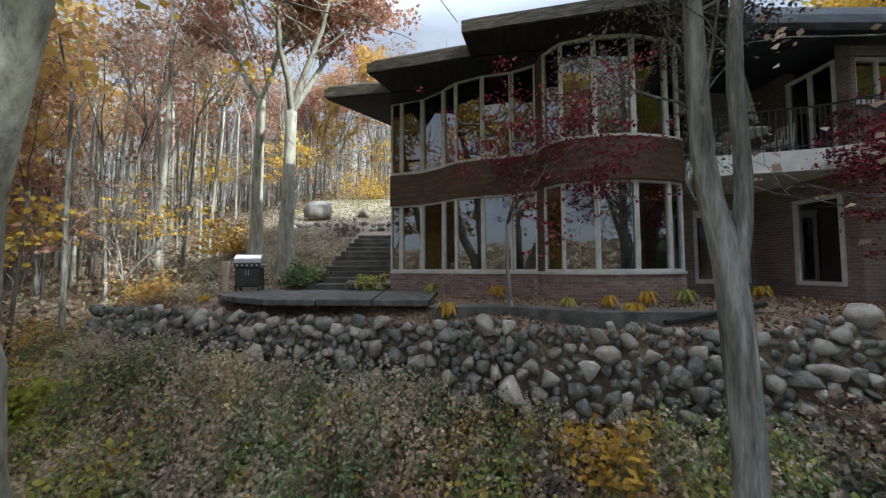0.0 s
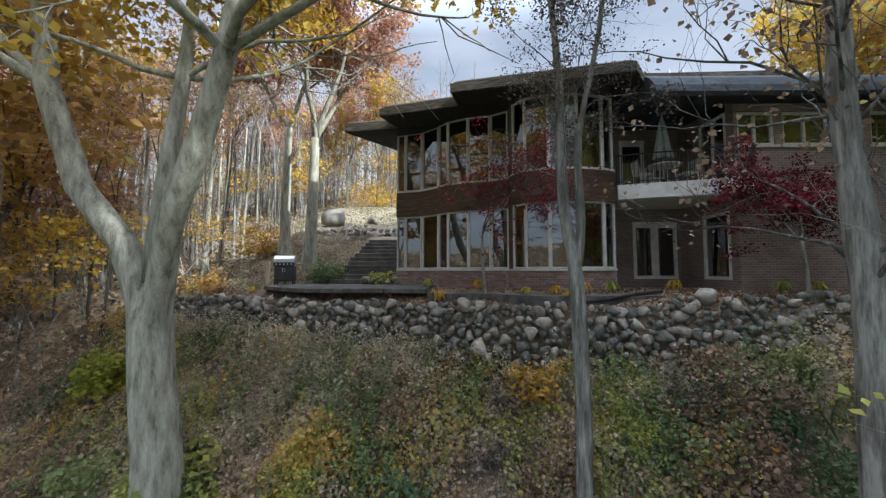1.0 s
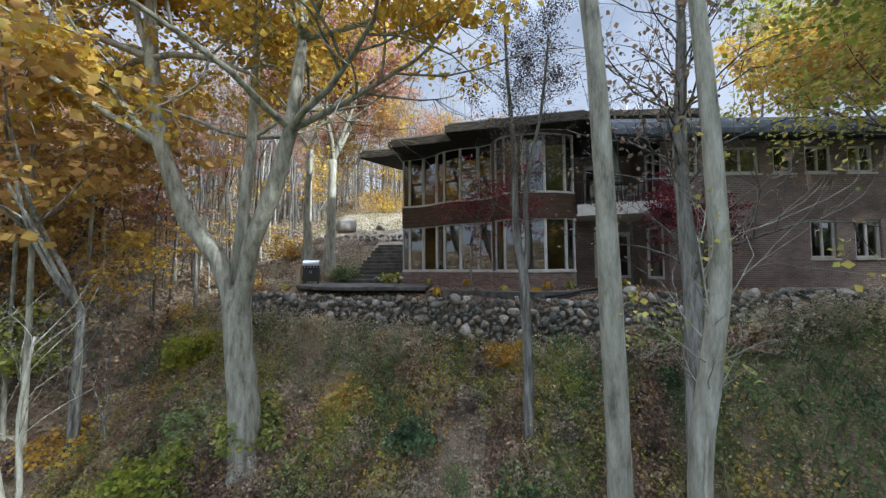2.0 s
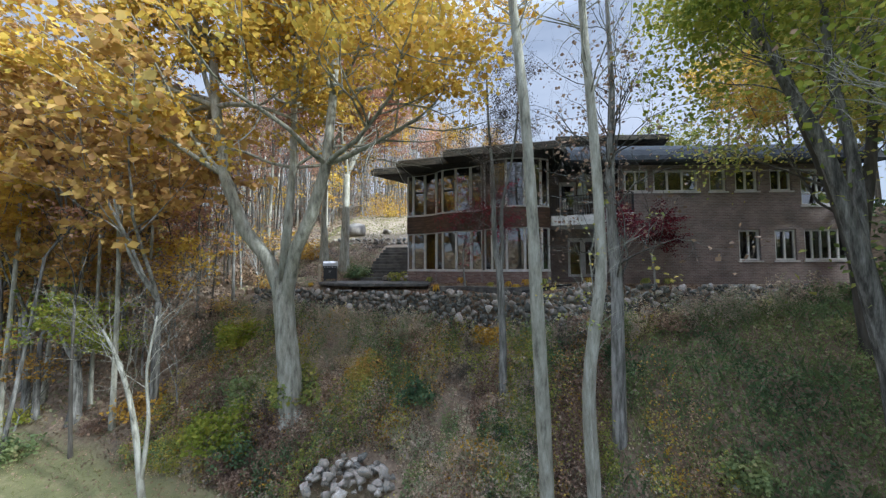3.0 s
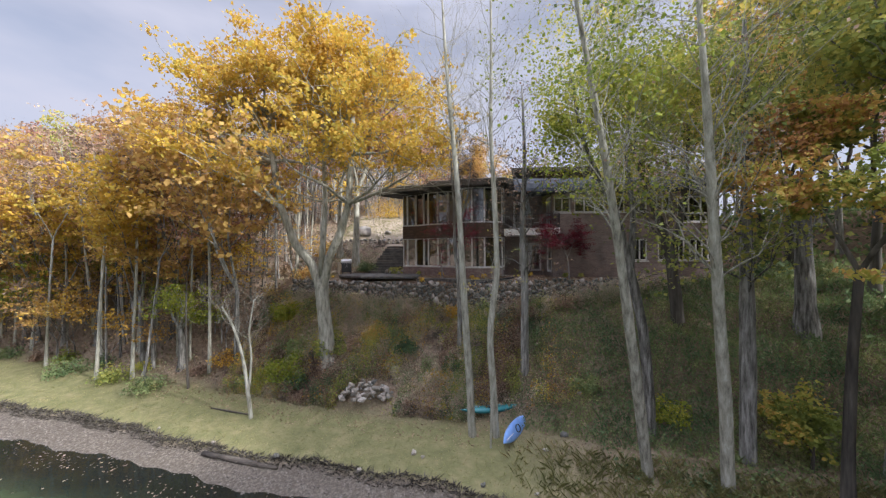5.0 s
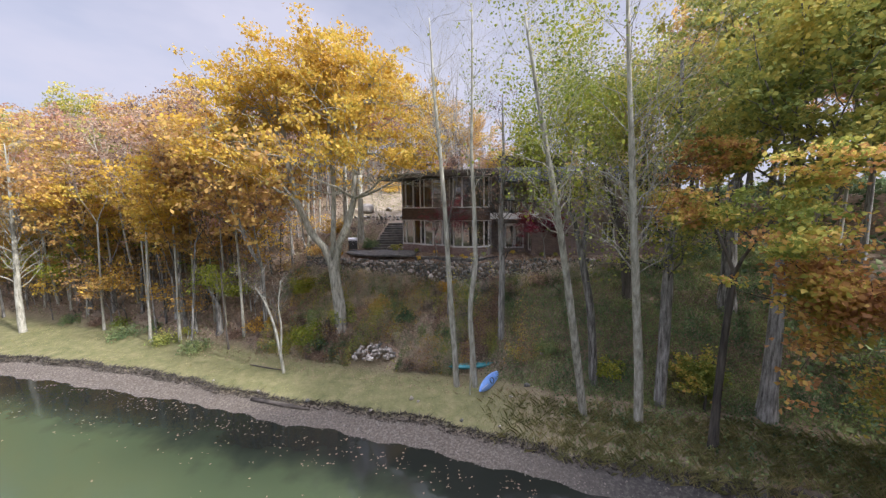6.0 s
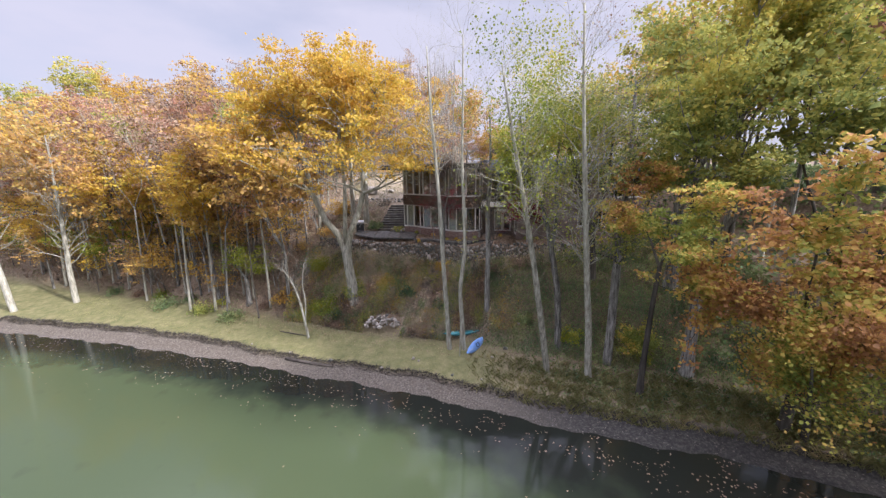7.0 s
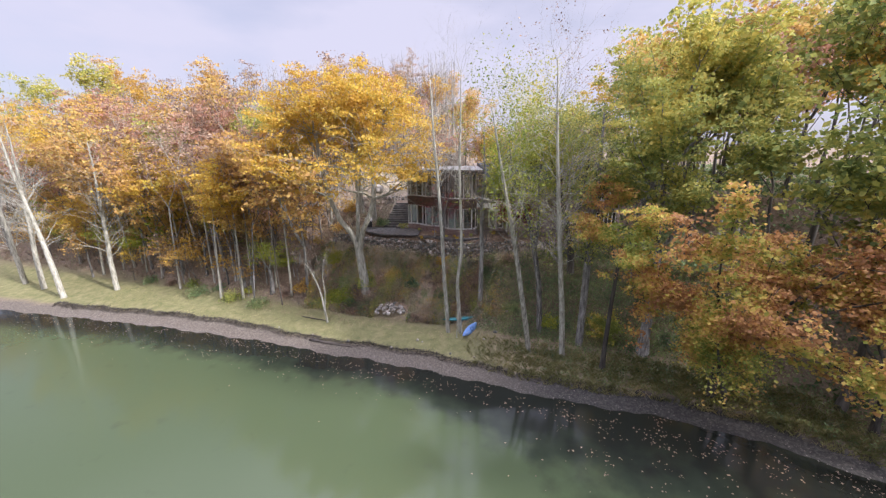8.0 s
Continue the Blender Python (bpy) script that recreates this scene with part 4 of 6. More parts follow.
line_tree("bare_tree", (2.98, -0.85, -6.42), [(0, 0, 0), (-0.1, -0.2, 2.3), (-0.26, -0.5, 4.9), (-0.38, -0.65, 7.1), (-0.52, -0.75, 9.9), (-0.75, -0.6, 13), (-1.0, -0.5, 16), (-1.2, -0.4, 19.5)], [0.26, 0.18, 0.16, 0.148, 0.136, 0.12, 0.1, 0.07, 0.035], M_BARK_PALE, 11, [(0.7, 44)], "tall bare tree with smooth greenish-grey bark", None, twig_len=1.9)
line_tree("bare_tree", (4.0, -0.95, -6.3), [(0, 0, 0), (-0.12, -0.2, 2.2), (-0.26, -0.4, 4.4), (-0.1, -0.5, 6.0), (0.04, -0.5, 7.2), (-0.02, -0.45, 9.8), (-0.15, -0.3, 13), (-0.1, -0.2, 16), (-0.1, -0.2, 20)], [0.24, 0.165, 0.15, 0.138, 0.13, 0.122, 0.11, 0.085, 0.06, 0.035], M_BARK_PALE, 12, [(0.7, 44)], "tall bare tree with a slightly crooked pale trunk", None, twig_len=1.9)
line_tree("forked_tree", (2.52, 3.05, -3.6), [(0, 0, 0), (0.03, 0, 1.6), (0.0, 0, 3.0), (-0.05, 0.05, 4.3), (-0.2, 0.1, 5.3), (-0.22, 0.15, 7.5), (-0.35, 0.2, 9.5), (-0.4, 0.2, 11.5)], [0.19, 0.135, 0.125, 0.128, 0.098, 0.075, 0.05, 0.025], M_BARK_GREY, 13, [(0.64, 30), (0.36, 12)], "slim forked tree hung with withered brown leaves", M_LEAF_DEAD, 19000, 0.038, 0.11, 0.9, bunch=44,
          fork=[([(-0.03, 0.03, 4.1), (0.07, 0.0, 5.0), (0.05, 0, 6.4), (0.5, 0.1, 8.4), (0.75, 0.1, 10.5)], 0.085)])
line_tree("bare_tree", (5.82, 1.82, -4.8), [(0, 0, 0), (0.02, 0, 2.5), (0.05, 0, 5), (-0.05, 0.1, 8), (0.1, 0.1, 11), (0.0, 0.1, 15)], [0.28, 0.21, 0.2, 0.18, 0.15, 0.1, 0.04], M_BARK_GREY, 14, [(0.5, 36)], "tall slim tree with grey bark and thin branches", M_LEAF_BROWN, 1400, 0.11, 0.25, 1.7)
line_tree("leaning_tree", (9.23, -3.38, -6.7), [(0, 0, 0), (-0.45, -0.35, 2.6), (-1.0, -0.85, 5.4), (-1.6, -1.35, 8.4), (-2.3, -1.95, 11.4), (-3.0, -2.3, 14.5), (-3.6, -2.5, 17.5)], [0.29, 0.2, 0.18, 0.165, 0.145, 0.115, 0.08, 0.04], M_BARK_PALE, 15, [(0.58, 44)], "pale leaning tree with curling branches and thin yellow-green leaves", M_LEAF_LIME, 3000, 0.12, 0.34, 1.9)
line_tree("leaning_tree", (11.52, -4.12, -6.7), [(0, 0, 0), (-0.3, -0.3, 3), (-0.7, -0.65, 6), (-1.2, -1.1, 9.5), (-1.6, -1.45, 12.5), (-2.0, -1.7, 16), (-2.3, -1.8, 20)], [0.32, 0.21, 0.19, 0.175, 0.15, 0.12, 0.08, 0.04], M_BARK_PALE, 16, [(0.46, 66)], "pale tall tree with many bare twisted branches", M_LEAF_BROWN, 1200, 0.09, 0.25, 2.2)
line_tree("bare_tree", (13.09, -2.97, -6.3), [(0, 0, 0), (0.05, 0, 3), (0.05, 0, 6), (0.1, 0.1, 9), (0.3, 0.2, 12.5), (0.2, 0.2, 17)], [0.38, 0.28, 0.26, 0.24, 0.2, 0.14, 0.06], M_BARK_GREY, 17, [(0.5, 26)], "stout tall tree with grey bark", M_LEAF_GREEN, 7000, 0.15, 0.4, 2.1)
line_tree("green_tree", (13.7, 2.0, -3.2), [(0, 0, 0), (-0.1, 0, 2), (-0.35, 0, 4.2), (-0.9, 0.1, 6.5), (-1.7, 0.2, 9), (-2.4, 0.2, 11), (-2.8, 0.3, 13)], [0.42, 0.33, 0.3, 0.26, 0.22, 0.16, 0.1, 0.05], M_BARK_DARK, 18, [(0.5, 34)], "dark-stemmed tree with yellow-green leaves", M_LEAF_GREEN, 24000, 0.12, 0.42, 2.6,
          fork=[([(-0.35, 0, 4.4), (0.2, 0.1, 6.5), (0.6, 0.2, 9.0), (0.7, 0.2, 11.5)], 0.2)])
line_tree("green_tree", (10.4, -1.4, float(ground_z(10.4, -1.4))), [(0, 0, 0), (-0.1, 0, 2.0), (-0.3, 0, 4.2), (-0.8, 0, 6.7), (-1.3, 0.1, 9.0), (-2.0, 0.2, 10.7), (-2.6, 0.4, 12.5), (-3.0, 0.5, 15)], [0.34, 0.225, 0.21, 0.2, 0.17, 0.14, 0.11, 0.08, 0.04], M_BARK_GREY, 27, [(0.62, 34)], "grey leaning tree with a yellow-green crown", M_LEAF_LIME, 15000, 0.12, 0.36, 2.0, bunch=36,
          fork=[([(-0.8, 0, 6.7), (-0.5, 0.3, 9.0), (-0.6, 0.6, 11.5), (-0.4, 0.8, 14)], 0.16)])
line_tree("small_bare_tree", (-7.94, 1.06, -6.38), [(0, 0, 0), (-0.18, 0, 1.5), (-0.42, 0, 3.0), (-0.9, 0.05, 4.4), (-1.5, 0.1, 5.4)], [0.14, 0.1, 0.09, 0.075, 0.055, 0.03], M_BARK_PALE, 19, [(0.55, 20)], "small bare forked tree with pale bark on the lawn", None, twig_len=1.5,
          fork=[([(-0.13, 0, 1.0), (0.05, 0, 2.8), (-0.05, 0, 4.2), (0.2, 0, 5.8)], 0.065)])

# trees close to the house and on the bank beside it
t_a = tree("orange_tree", 31, 15.5, 0.3, M_BARK_PALE, M_LEAF_PINK, 15000, 0.16, 0.55, 3, 0.4, (0.015, 0), "tall tree with pale trunk and russet-orange crown", spread=0.8)
stand(t_a, -6.0, 13.6, 40)
t_b = tree("orange_tree", 32, 14.5, 0.27, M_BARK_PALE, M_LEAF_PINK, 9000, 0.16, 0.55, 3, 0.45, (0.0, 0), "tall tree with pale trunk and russet-orange crown", spread=0.7)
stand(t_b, -7.6, 14.8, 140)
t_c = tree("maple_tree", 33, 13.5, 0.24, M_BARK_DARK, M_LEAF_AMBER, 34000, 0.15, 0.48, 3, 0.22, (-0.05, -0.12), "low spreading maple with orange and ochre leaves over the shore", spread=0.85, up=0.0, shrink=0.62)
stand(t_c, 19.4, -8.3, 0, 1.15)
line_tree("overhanging_maple", (19.9, -9.0, float(ground_z(19.9, -9.0))), [(0, 0, 0), (-0.8, -0.7, 1.5), (-1.8, -1.5, 2.9), (-2.6, -2.2, 4.2), (-3.3, -2.7, 5.6)], [0.2, 0.15, 0.13, 0.1, 0.07, 0.03], M_BARK_DARK, 39, [(0.4, 24)], "low maple leaning over the water with ochre and yellow-green leaves", M_LEAF_AMBER, 12000, 0.13, 0.33, 1.5, bunch=34)
t_h = tree("maple_tree", 38, 14.2, 0.17, M_BARK_DARK, M_LEAF_AMBER, 10000, 0.14, 0.42, 3, 0.54, (-0.03, -0.03), "slender maple with amber and olive leaves on the shaded bank", spread=0.6, up=0.0, shrink=0.55)
stand(t_h, 13.9, -5.7, 60)
t_d = tree("tall_tree", 34, 20, 0.4, M_BARK_GREY, M_LEAF_GREEN, 17000, 0.19, 0.6, 3, 0.35, (0, -0.02), "tall tree with green and yellow turning leaves", spread=0.85)
stand(t_d, 18.5, 0.5, 0)
t_e = tree("tall_tree", 35, 19, 0.36, M_BARK_GREY, M_LEAF_GREEN, 15000, 0.18, 0.6, 3, 0.4, (0, 0), "tall tree with yellow-green leaves", spread=0.8)
stand(t_e, 17.5, -4.0, 70)
t_f = tree("maple_tree", 36, 4.2, 0.09, M_BARK_DARK, M_LEAF_AMBER, 3500, 0.17, 0.4, 2, 0.2, (0, 0), "small orange-leaved maple sapling on the bank", spread=1.0, up=0.1)
stand(t_f, 15.0, -3.5, 0, 0.8)
t_g = tree("green_tree", 37, 13, 0.3, M_BARK_DARK, M_LEAF_GREEN, 15000, 0.18, 0.6, 3, 0.35, (0, 0), "dense dark-green tree beside the brick wing", spread=0.85)
stand(t_g, 22.5, 5.5, 10)


def acer(x, y, z, seed, size, leaves, label):
    r = tree("japanese_maple", seed, 3.6 * size, 0.055, M_BARK_GREY, M_LEAF_RED, leaves, 0.062, 0.26, 3, 0.33, (0.02, 0), label, kids=(2, 3), spread=1.15, up=0.08, shrink=0.7)
    stand(r, x, y, 0, 1, z)


acer(1.5, 7.9, -0.12, 41, 1.55, 4600, "airy dark-red japanese maple in front of the glass bays")
acer(9.5, 6.4, -0.15, 46, 1.25, 12000, "crimson japanese maple before the brick wall")

# ======================= the woods =======================
rng_w = np.random.default_rng(77)
KINDS = [
    tree("forest_tree", 51, 15, 0.16, M_BARK_GREY, M_LEAF_YELLOW, 3500, 0.235, 0.6, 3, 0.32, label="forest tree with golden-yellow autumn leaves", group="forest trees", kids=(2, 3)),
    tree("forest_tree", 52, 14, 0.15, M_BARK_GREY, M_LEAF_ORANGE, 3500, 0.235, 0.6, 3, 0.30, label="forest tree with orange autumn leaves", group="forest trees", kids=(2, 3)),
    tree("forest_tree", 53, 16, 0.16, M_BARK_GREY, M_LEAF_PINK, 3500, 0.235, 0.6, 3, 0.35, label="forest tree with thin russet leaves", group="forest trees", kids=(2, 3)),
    tree("forest_tree", 54, 15, 0.17, M_BARK_DARK, M_LEAF_GREEN, 3500, 0.235, 0.6, 3, 0.20, label="forest tree with green and yellowing leaves", group="forest trees", kids=(2, 3)),
]
BARE = [
    tree("bare_forest_tree", 61, 15, 0.085, M_BARK_GREY, None, 0, levels=3, clear=0.55, label="slim leafless forest tree with grey bark", group="bare forest trees", kids=(2, 3), spread=0.55, up=0.35),
    tree("bare_forest_tree", 62, 17, 0.11, M_BARK_PALE, M_LEAF_BROWN, 500, 0.2, 0.7, 3, 0.6, label="slim pale forest tree with few brown leaves", group="bare forest trees", kids=(2, 3), spread=0.5, up=0.35),
    tree("bare_forest_tree", 63, 13, 0.075, M_BARK_DARK, M_LEAF_PINK, 420, 0.17, 0.6, 3, 0.5, label="slim dark forest tree with few russet leaves", group="bare forest trees", kids=(2, 3), spread=0.55, up=0.35),
]
used = set()


def plant(kinds, k, x, y, size):
    first = k not in used
    used.add(k)
    m = pose(x, y, float(ground_z(x, y)) - 0.05, rng_w.normal() * 2.0, rng_w.normal() * 2.0, rng_w.random() * 360) @ Matrix.Diagonal((size, size, size, 1))
    if first:
        kinds.matrix_basis = m
    else:
        copy_thing(kinds, m)


def scatter(x0, x1, y0, y1, count, leafy, gap_shore=5.0, weights=(0.3, 0.3, 0.25, 0.15), sizes=(0.8, 1.3)):
    placed = 0
    while placed < count:
        x, y = rng_w.uniform(x0, x1), rng_w.uniform(y0, y1)
        if shore_gap(x, y) < gap_shore or (-9.2 < x < 21.5 and y < 19) or (-11 < x < 0.5 and y < 25) or (x > -4 and x < 22 and y < 22):
            continue
        if rng_w.random() < leafy * (0.15 if -1.35 * y - 3 < x < -5 and y < 24 else 1):
            k = int(rng_w.choice(4, p=weights))
            plant(KINDS[k], "a%d" % k, x, y, rng_w.uniform(*sizes))
        else:
            k = int(rng_w.integers(0, 3))
            plant(BARE[k], "b%d" % k, x, y, rng_w.uniform(*sizes))
        placed += 1


scatter(-30, -9, 2, 18, 30, 0.16, sizes=(0.75, 1.15))
scatter(-26, -9, 12, 34, 92, 0.02, weights=(0.15, 0.2, 0.5, 0.15), sizes=(0.65, 1.0))
scatter(-60, -26, 8, 40, 64, 0.55, weights=(0.3, 0.48, 0.1, 0.12), sizes=(0.85, 1.12))
scatter(-22, 2, 25, 48, 78, 0.12, weights=(0.25, 0.15, 0.45, 0.15), sizes=(0.65, 0.95))
scatter(-2, 44, 26, 54, 30, 0.8, weights=(0.5, 0.15, 0.15, 0.2), sizes=(0.55, 0.8))
scatter(21, 55, -16, 30, 26, 0.8, gap_shore=4.0, weights=(0.35, 0.25, 0.15, 0.25))
scatter(-80, -38, 9, 30, 30, 0.6, gap_shore=3.5, sizes=(0.7, 1.05))
scatter(30, 56, -42, -8, 17, 0.95, gap_shore=1.0, weights=(0.1, 0.15, 0.05, 0.7), sizes=(0.75, 1.0))
scatter(4, 34, 22, 32, 12, 0.8, sizes=(0.45, 0.65))
scatter(22, 44, 0, 26, 18, 0.95, weights=(0.2, 0.2, 0.2, 0.4))
scatter(-110, -58, 20, 70, 12, 0.9, sizes=(0.9, 1.25))
for x, y, k, sz in ((-20.7, 5.9, 1, 0.95), (-26.9, 8.4, 1, 0.9), (-21.4, 7.2, 0, 0.9), (-13.5, 4.3, 2, 1.0), (-39.5, 12.5, 1, 1.2), (-16.5, 4.6, 0, 1.0), (-18.4, 6.0, 1, 1.0)):
    plant(BARE[k], "b%d" % k, x, y, sz)
for x, y, k, sz in ((-15.8, 9.0, 1, 0.9), (-18.0, 8.5, 1, 0.95), (-22.5, 9.8, 1, 0.95), (-28.0, 10.5, 0, 0.95), (-33, 12, 2, 1.0), (-38, 13.5, 1, 1.0), (-45, 15, 2, 1.05), (-17.5, 6.6, 1, 0.75), (-20.5, 8.2, 0, 0.8), (-24.5, 9.6, 1, 0.8), (-27.5, 12, 0, 0.9), (-31, 11.2, 1, 0.85), (-30, 15, 3, 0.95), (-35.5, 15, 0, 0.9), (-41, 16, 1, 0.9), (-25, 13.5, 2, 0.95)):
    plant(KINDS[k], "a%d" % k, x, y, sz)

for x, y, k, sz in ((26, -9.5, 3, 1.25), (30, -11.5, 3, 1.3), (34, -14, 1, 1.2), (24.5, -5, 3, 1.3), (28, -3, 3, 1.35), (38, -16, 3, 1.3), (23, 1.5, 3, 1.2), (32, -6, 0, 1.3), (28.5, -12.6, 3, 1.2), (33, -16.5, 3, 1.25), (31.5, -13.2, 1, 1.2), (36, -18.5, 3, 1.3), (27, -13.2, 3, 1.1), (29.8, -14.6, 3, 1.2), (34.5, -19.5, 3, 1.2), (31, -17.2, 1, 1.1), (26.2, -11.4, 3, 1.0), (38.5, -21, 3, 1.3)):
    plant(KINDS[k], "a%d" % k, x, y, sz)

for bx, by, bh, sd, px in ((-38.6, 6.6, 19, 101, -0.9), (-43.5, 9.0, 18, 102, 0.5), (-47.5, 10.5, 18, 103, -0.4), (-34.5, 8.6, 16, 104, 0.3)):
    line_tree("bare_tree", (bx, by, float(ground_z(bx, by))), [(0, 0, 0), (px * 0.3, 0, bh * 0.2), (px * 0.9, 0.1, bh * 0.42), (px * 1.6, 0.1, bh * 0.65), (px * 2.0, 0.2, bh * 0.85), (px * 2.1, 0.2, bh)], [0.36, 0.27, 0.23, 0.18, 0.13, 0.08, 0.03], M_BARK_PALE, sd, [(0.35, 60)], "tall pale leafless tree at the edge of the lawn", None, twig_len=2.3)
line_tree("sapling", (3.7, -1.6, -6.45), [(0, 0, 0), (0.05, 0.05, 2.5), (0.0, 0.1, 4.5), (0.15, 0.1, 6.2), (0.1, 0.2, 7.6)], [0.05, 0.04, 0.032, 0.024, 0.015, 0.008], M_BARK_PALE, 20, [(0.68, 14)], "thin young tree with a few pale yellow leaves", M_LEAF_GREEN, 110, 0.08, 0.1, 0.9)

UNDER = [
    tree("understory_tree", 71, 6.0, 0.05, M_BARK_GREY, M_LEAF_BROWN, 420, 0.13, 0.45, 3, 0.18, label="twiggy half-bare understory tree with brown leaves", group="understory trees", kids=(3, 4), spread=0.7, up=0.3),
    tree("understory_tree", 72, 5.0, 0.045, M_BARK_GREY, M_LEAF_YELLOW, 520, 0.13, 0.45, 3, 0.15, label="twiggy understory tree with yellow leaves", group="understory trees", kids=(3, 4), spread=0.75, up=0.25),
]
EDGE_TREES = [
    tree("edge_tree", 73, 7.5, 0.06, M_BARK_GREY, M_LEAF_ORANGE, 1900, 0.17, 0.5, 3, 0.2, label="young tree at the wood's edge with orange leaves low down", group="edge trees", kids=(3, 4), spread=0.75, up=0.15),
    tree("edge_tree", 74, 6.5, 0.055, M_BARK_GREY, M_LEAF_LIME, 1700, 0.16, 0.5, 3, 0.2, label="young tree at the wood's edge with yellow-green leaves", group="edge trees", kids=(3, 4), spread=0.8, up=0.12),
    tree("edge_tree", 75, 7.0, 0.06, M_BARK_GREY, M_LEAF_PINK, 1300, 0.16, 0.5, 3, 0.2, label="young tree at the wood's edge with thin russet leaves", group="edge trees", kids=(3, 4), spread=0.75, up=0.2),
]
for j in range(54):
    x = -17.0 - 40.0 * (j / 54) - rng_w.uniform(0, 0.8)
    y = float(along(SHORE, x)) + rng_w.uniform(4.6, 11.5)
    if shore_gap(x, y) > 4.4:
        k = int(rng_w.choice(3, p=(0.6, 0.2, 0.2)))
        plant(EDGE_TREES[k], "e%d" % k, x, y, rng_w.uniform(0.75, 1.35))

for j in range(20):
    x = -13.0 - 1.25 * j + rng_w.uniform(-0.5, 0.5)
    plant(BARE[1], "b1", x, float(along(SHORE, x)) + rng_w.uniform(4.6, 8.5), rng_w.uniform(0.7, 1.05))
stand(tree("olive_tree", 76, 6.2, 0.24, M_BARK_GREY, M_LEAF_LIME, 3400, 0.12, 0.45, 3, 0.42, label="low olive-leaved tree with a stout grey trunk beside the lawn", spread=1.0, up=0.02, shrink=0.62), -15.3, 5.95, 30)

# trunks and twigs deep in the woods, too many to count
rng_d = np.random.default_rng(404)
deep = Shape()
for j in range(600):
    x, y = rng_d.uniform(-85, 4), rng_d.uniform(27, 74)
    if x > -12 and y < 32:
        continue
    z, h, r = float(ground_z(x, y)), rng_d.uniform(9, 15), rng_d.uniform(0.06, 0.16)
    dx, dy = rng_d.normal(size=2) * 0.05 * h
    deep.tube([(x, y, z - 0.3), (x + dx * 0.4, y + dy * 0.4, z + h * 0.5), (x + dx, y + dy, z + h)], [r, r * 0.75, 0.02], 5, cap=False)
    for q in range(9):
        u, a = rng_d.uniform(0.3, 0.95), rng_d.random() * 6.28
        b = (x + dx * u, y + dy * u, z + h * u)
        ln = rng_d.uniform(1.0, 2.6) * (1.2 - u * 0.6)
        deep.tube([b, (b[0] + ln * 0.6 * math.cos(a), b[1] + ln * 0.6 * math.sin(a), b[2] + ln * 0.4), (b[0] + ln * math.cos(a), b[1] + ln * math.sin(a), b[2] + ln * 1.0)], [0.035, 0.022, 0.01], 3, cap=False)
tagged(part("deep_woods", deep, M_BARK_GREY), "grey leafless trunks and twigs deep in the woods", "woods", kind="stuff")
dx_ = rng_d.uniform((-85, 34), (6, 76), (30000, 2))
dz_ = ground_z(dx_[:, 0], dx_[:, 1]) + rng_d.random(30000) ** 1.4 * 10
tagged(new("thicket", leaf_mesh("thicket", np.stack([dx_[:, 0], dx_[:, 1], dz_], 1), 0.28, M_UNDER, rng_d)), "brown thicket of saplings and dry leaves deep in the woods", "woods", kind="stuff")

planted = 0
while planted < 95:
    x, y = rng_w.uniform(-42, -9.2), rng_w.uniform(3, 30)
    if planted >= 65:
        x, y = rng_w.uniform(-22, 3), rng_w.uniform(26, 38)
        plant(UNDER[planted % 2], "u%d" % (planted % 2), x, y, rng_w.uniform(0.7, 1.2))
        planted += 1
        continue
    d = float(shore_gap(x, y))
    if d < 4.2 or rng_w.random() > math.exp(-(d - 4) / 9):
        continue
    k = int(rng_w.integers(0, 2))
    plant(UNDER[k], "u%d" % k, x, y, rng_w.uniform(0.7, 1.25))
    planted += 1

# ======================= stone walls, terrace, steps =======================
rng_s = np.random.default_rng(9)


def stone_mesh(name, seed, flat=0.8, corners=11, material=None, detail=1):
    """A worn, blunt-cornered field stone about one metre across."""
    rng = np.random.default_rng(1000 + seed)
    bm = bmesh.new()
    for q in range(corners):
        d = Vector(rng.normal(size=3)).normalized() * rng.uniform(0.46, 0.58)
        bm.verts.new((d.x, d.y * 0.9, d.z * flat))
    hull = bmesh.ops.convex_hull(bm, input=bm.verts)
    bmesh.ops.delete(bm, geom=[g for g in hull["geom_interior"] if isinstance(g, bmesh.types.BMVert)], context="VERTS")
    if detail:
        bmesh.ops.subdivide_edges(bm, edges=bm.edges, cuts=1, use_grid_fill=True, smooth=0.1)
    off = Vector((seed * 7.3, seed * 3.1, seed * 1.7))
    for v in bm.verts:
        v.co = v.co * (1 + 0.09 * noise.noise(v.co * 4 + off))
    bmesh.ops.recalc_face_normals(bm, faces=bm.faces)
    me = bpy.data.meshes.new(name)
    bm.to_mesh(me)
    bm.free()
    me.polygons.foreach_set("use_smooth", [True] * len(me.polygons))
    me.materials.append(material or M_STONE)
    return me


STONES = [stone_mesh("stone", k) for k in range(14)]


def lay_stone(parent, x, y, z, sx, sy, sz):
    ob = new("stone", STONES[int(rng_s.integers(0, len(STONES)))])
    ob.parent = parent
    ob.matrix_basis = pose(x, y, z, rng_s.normal() * 28, rng_s.normal() * 28, rng_s.random() * 360) @ Matrix.Diagonal((sx, sy, sz, 1))


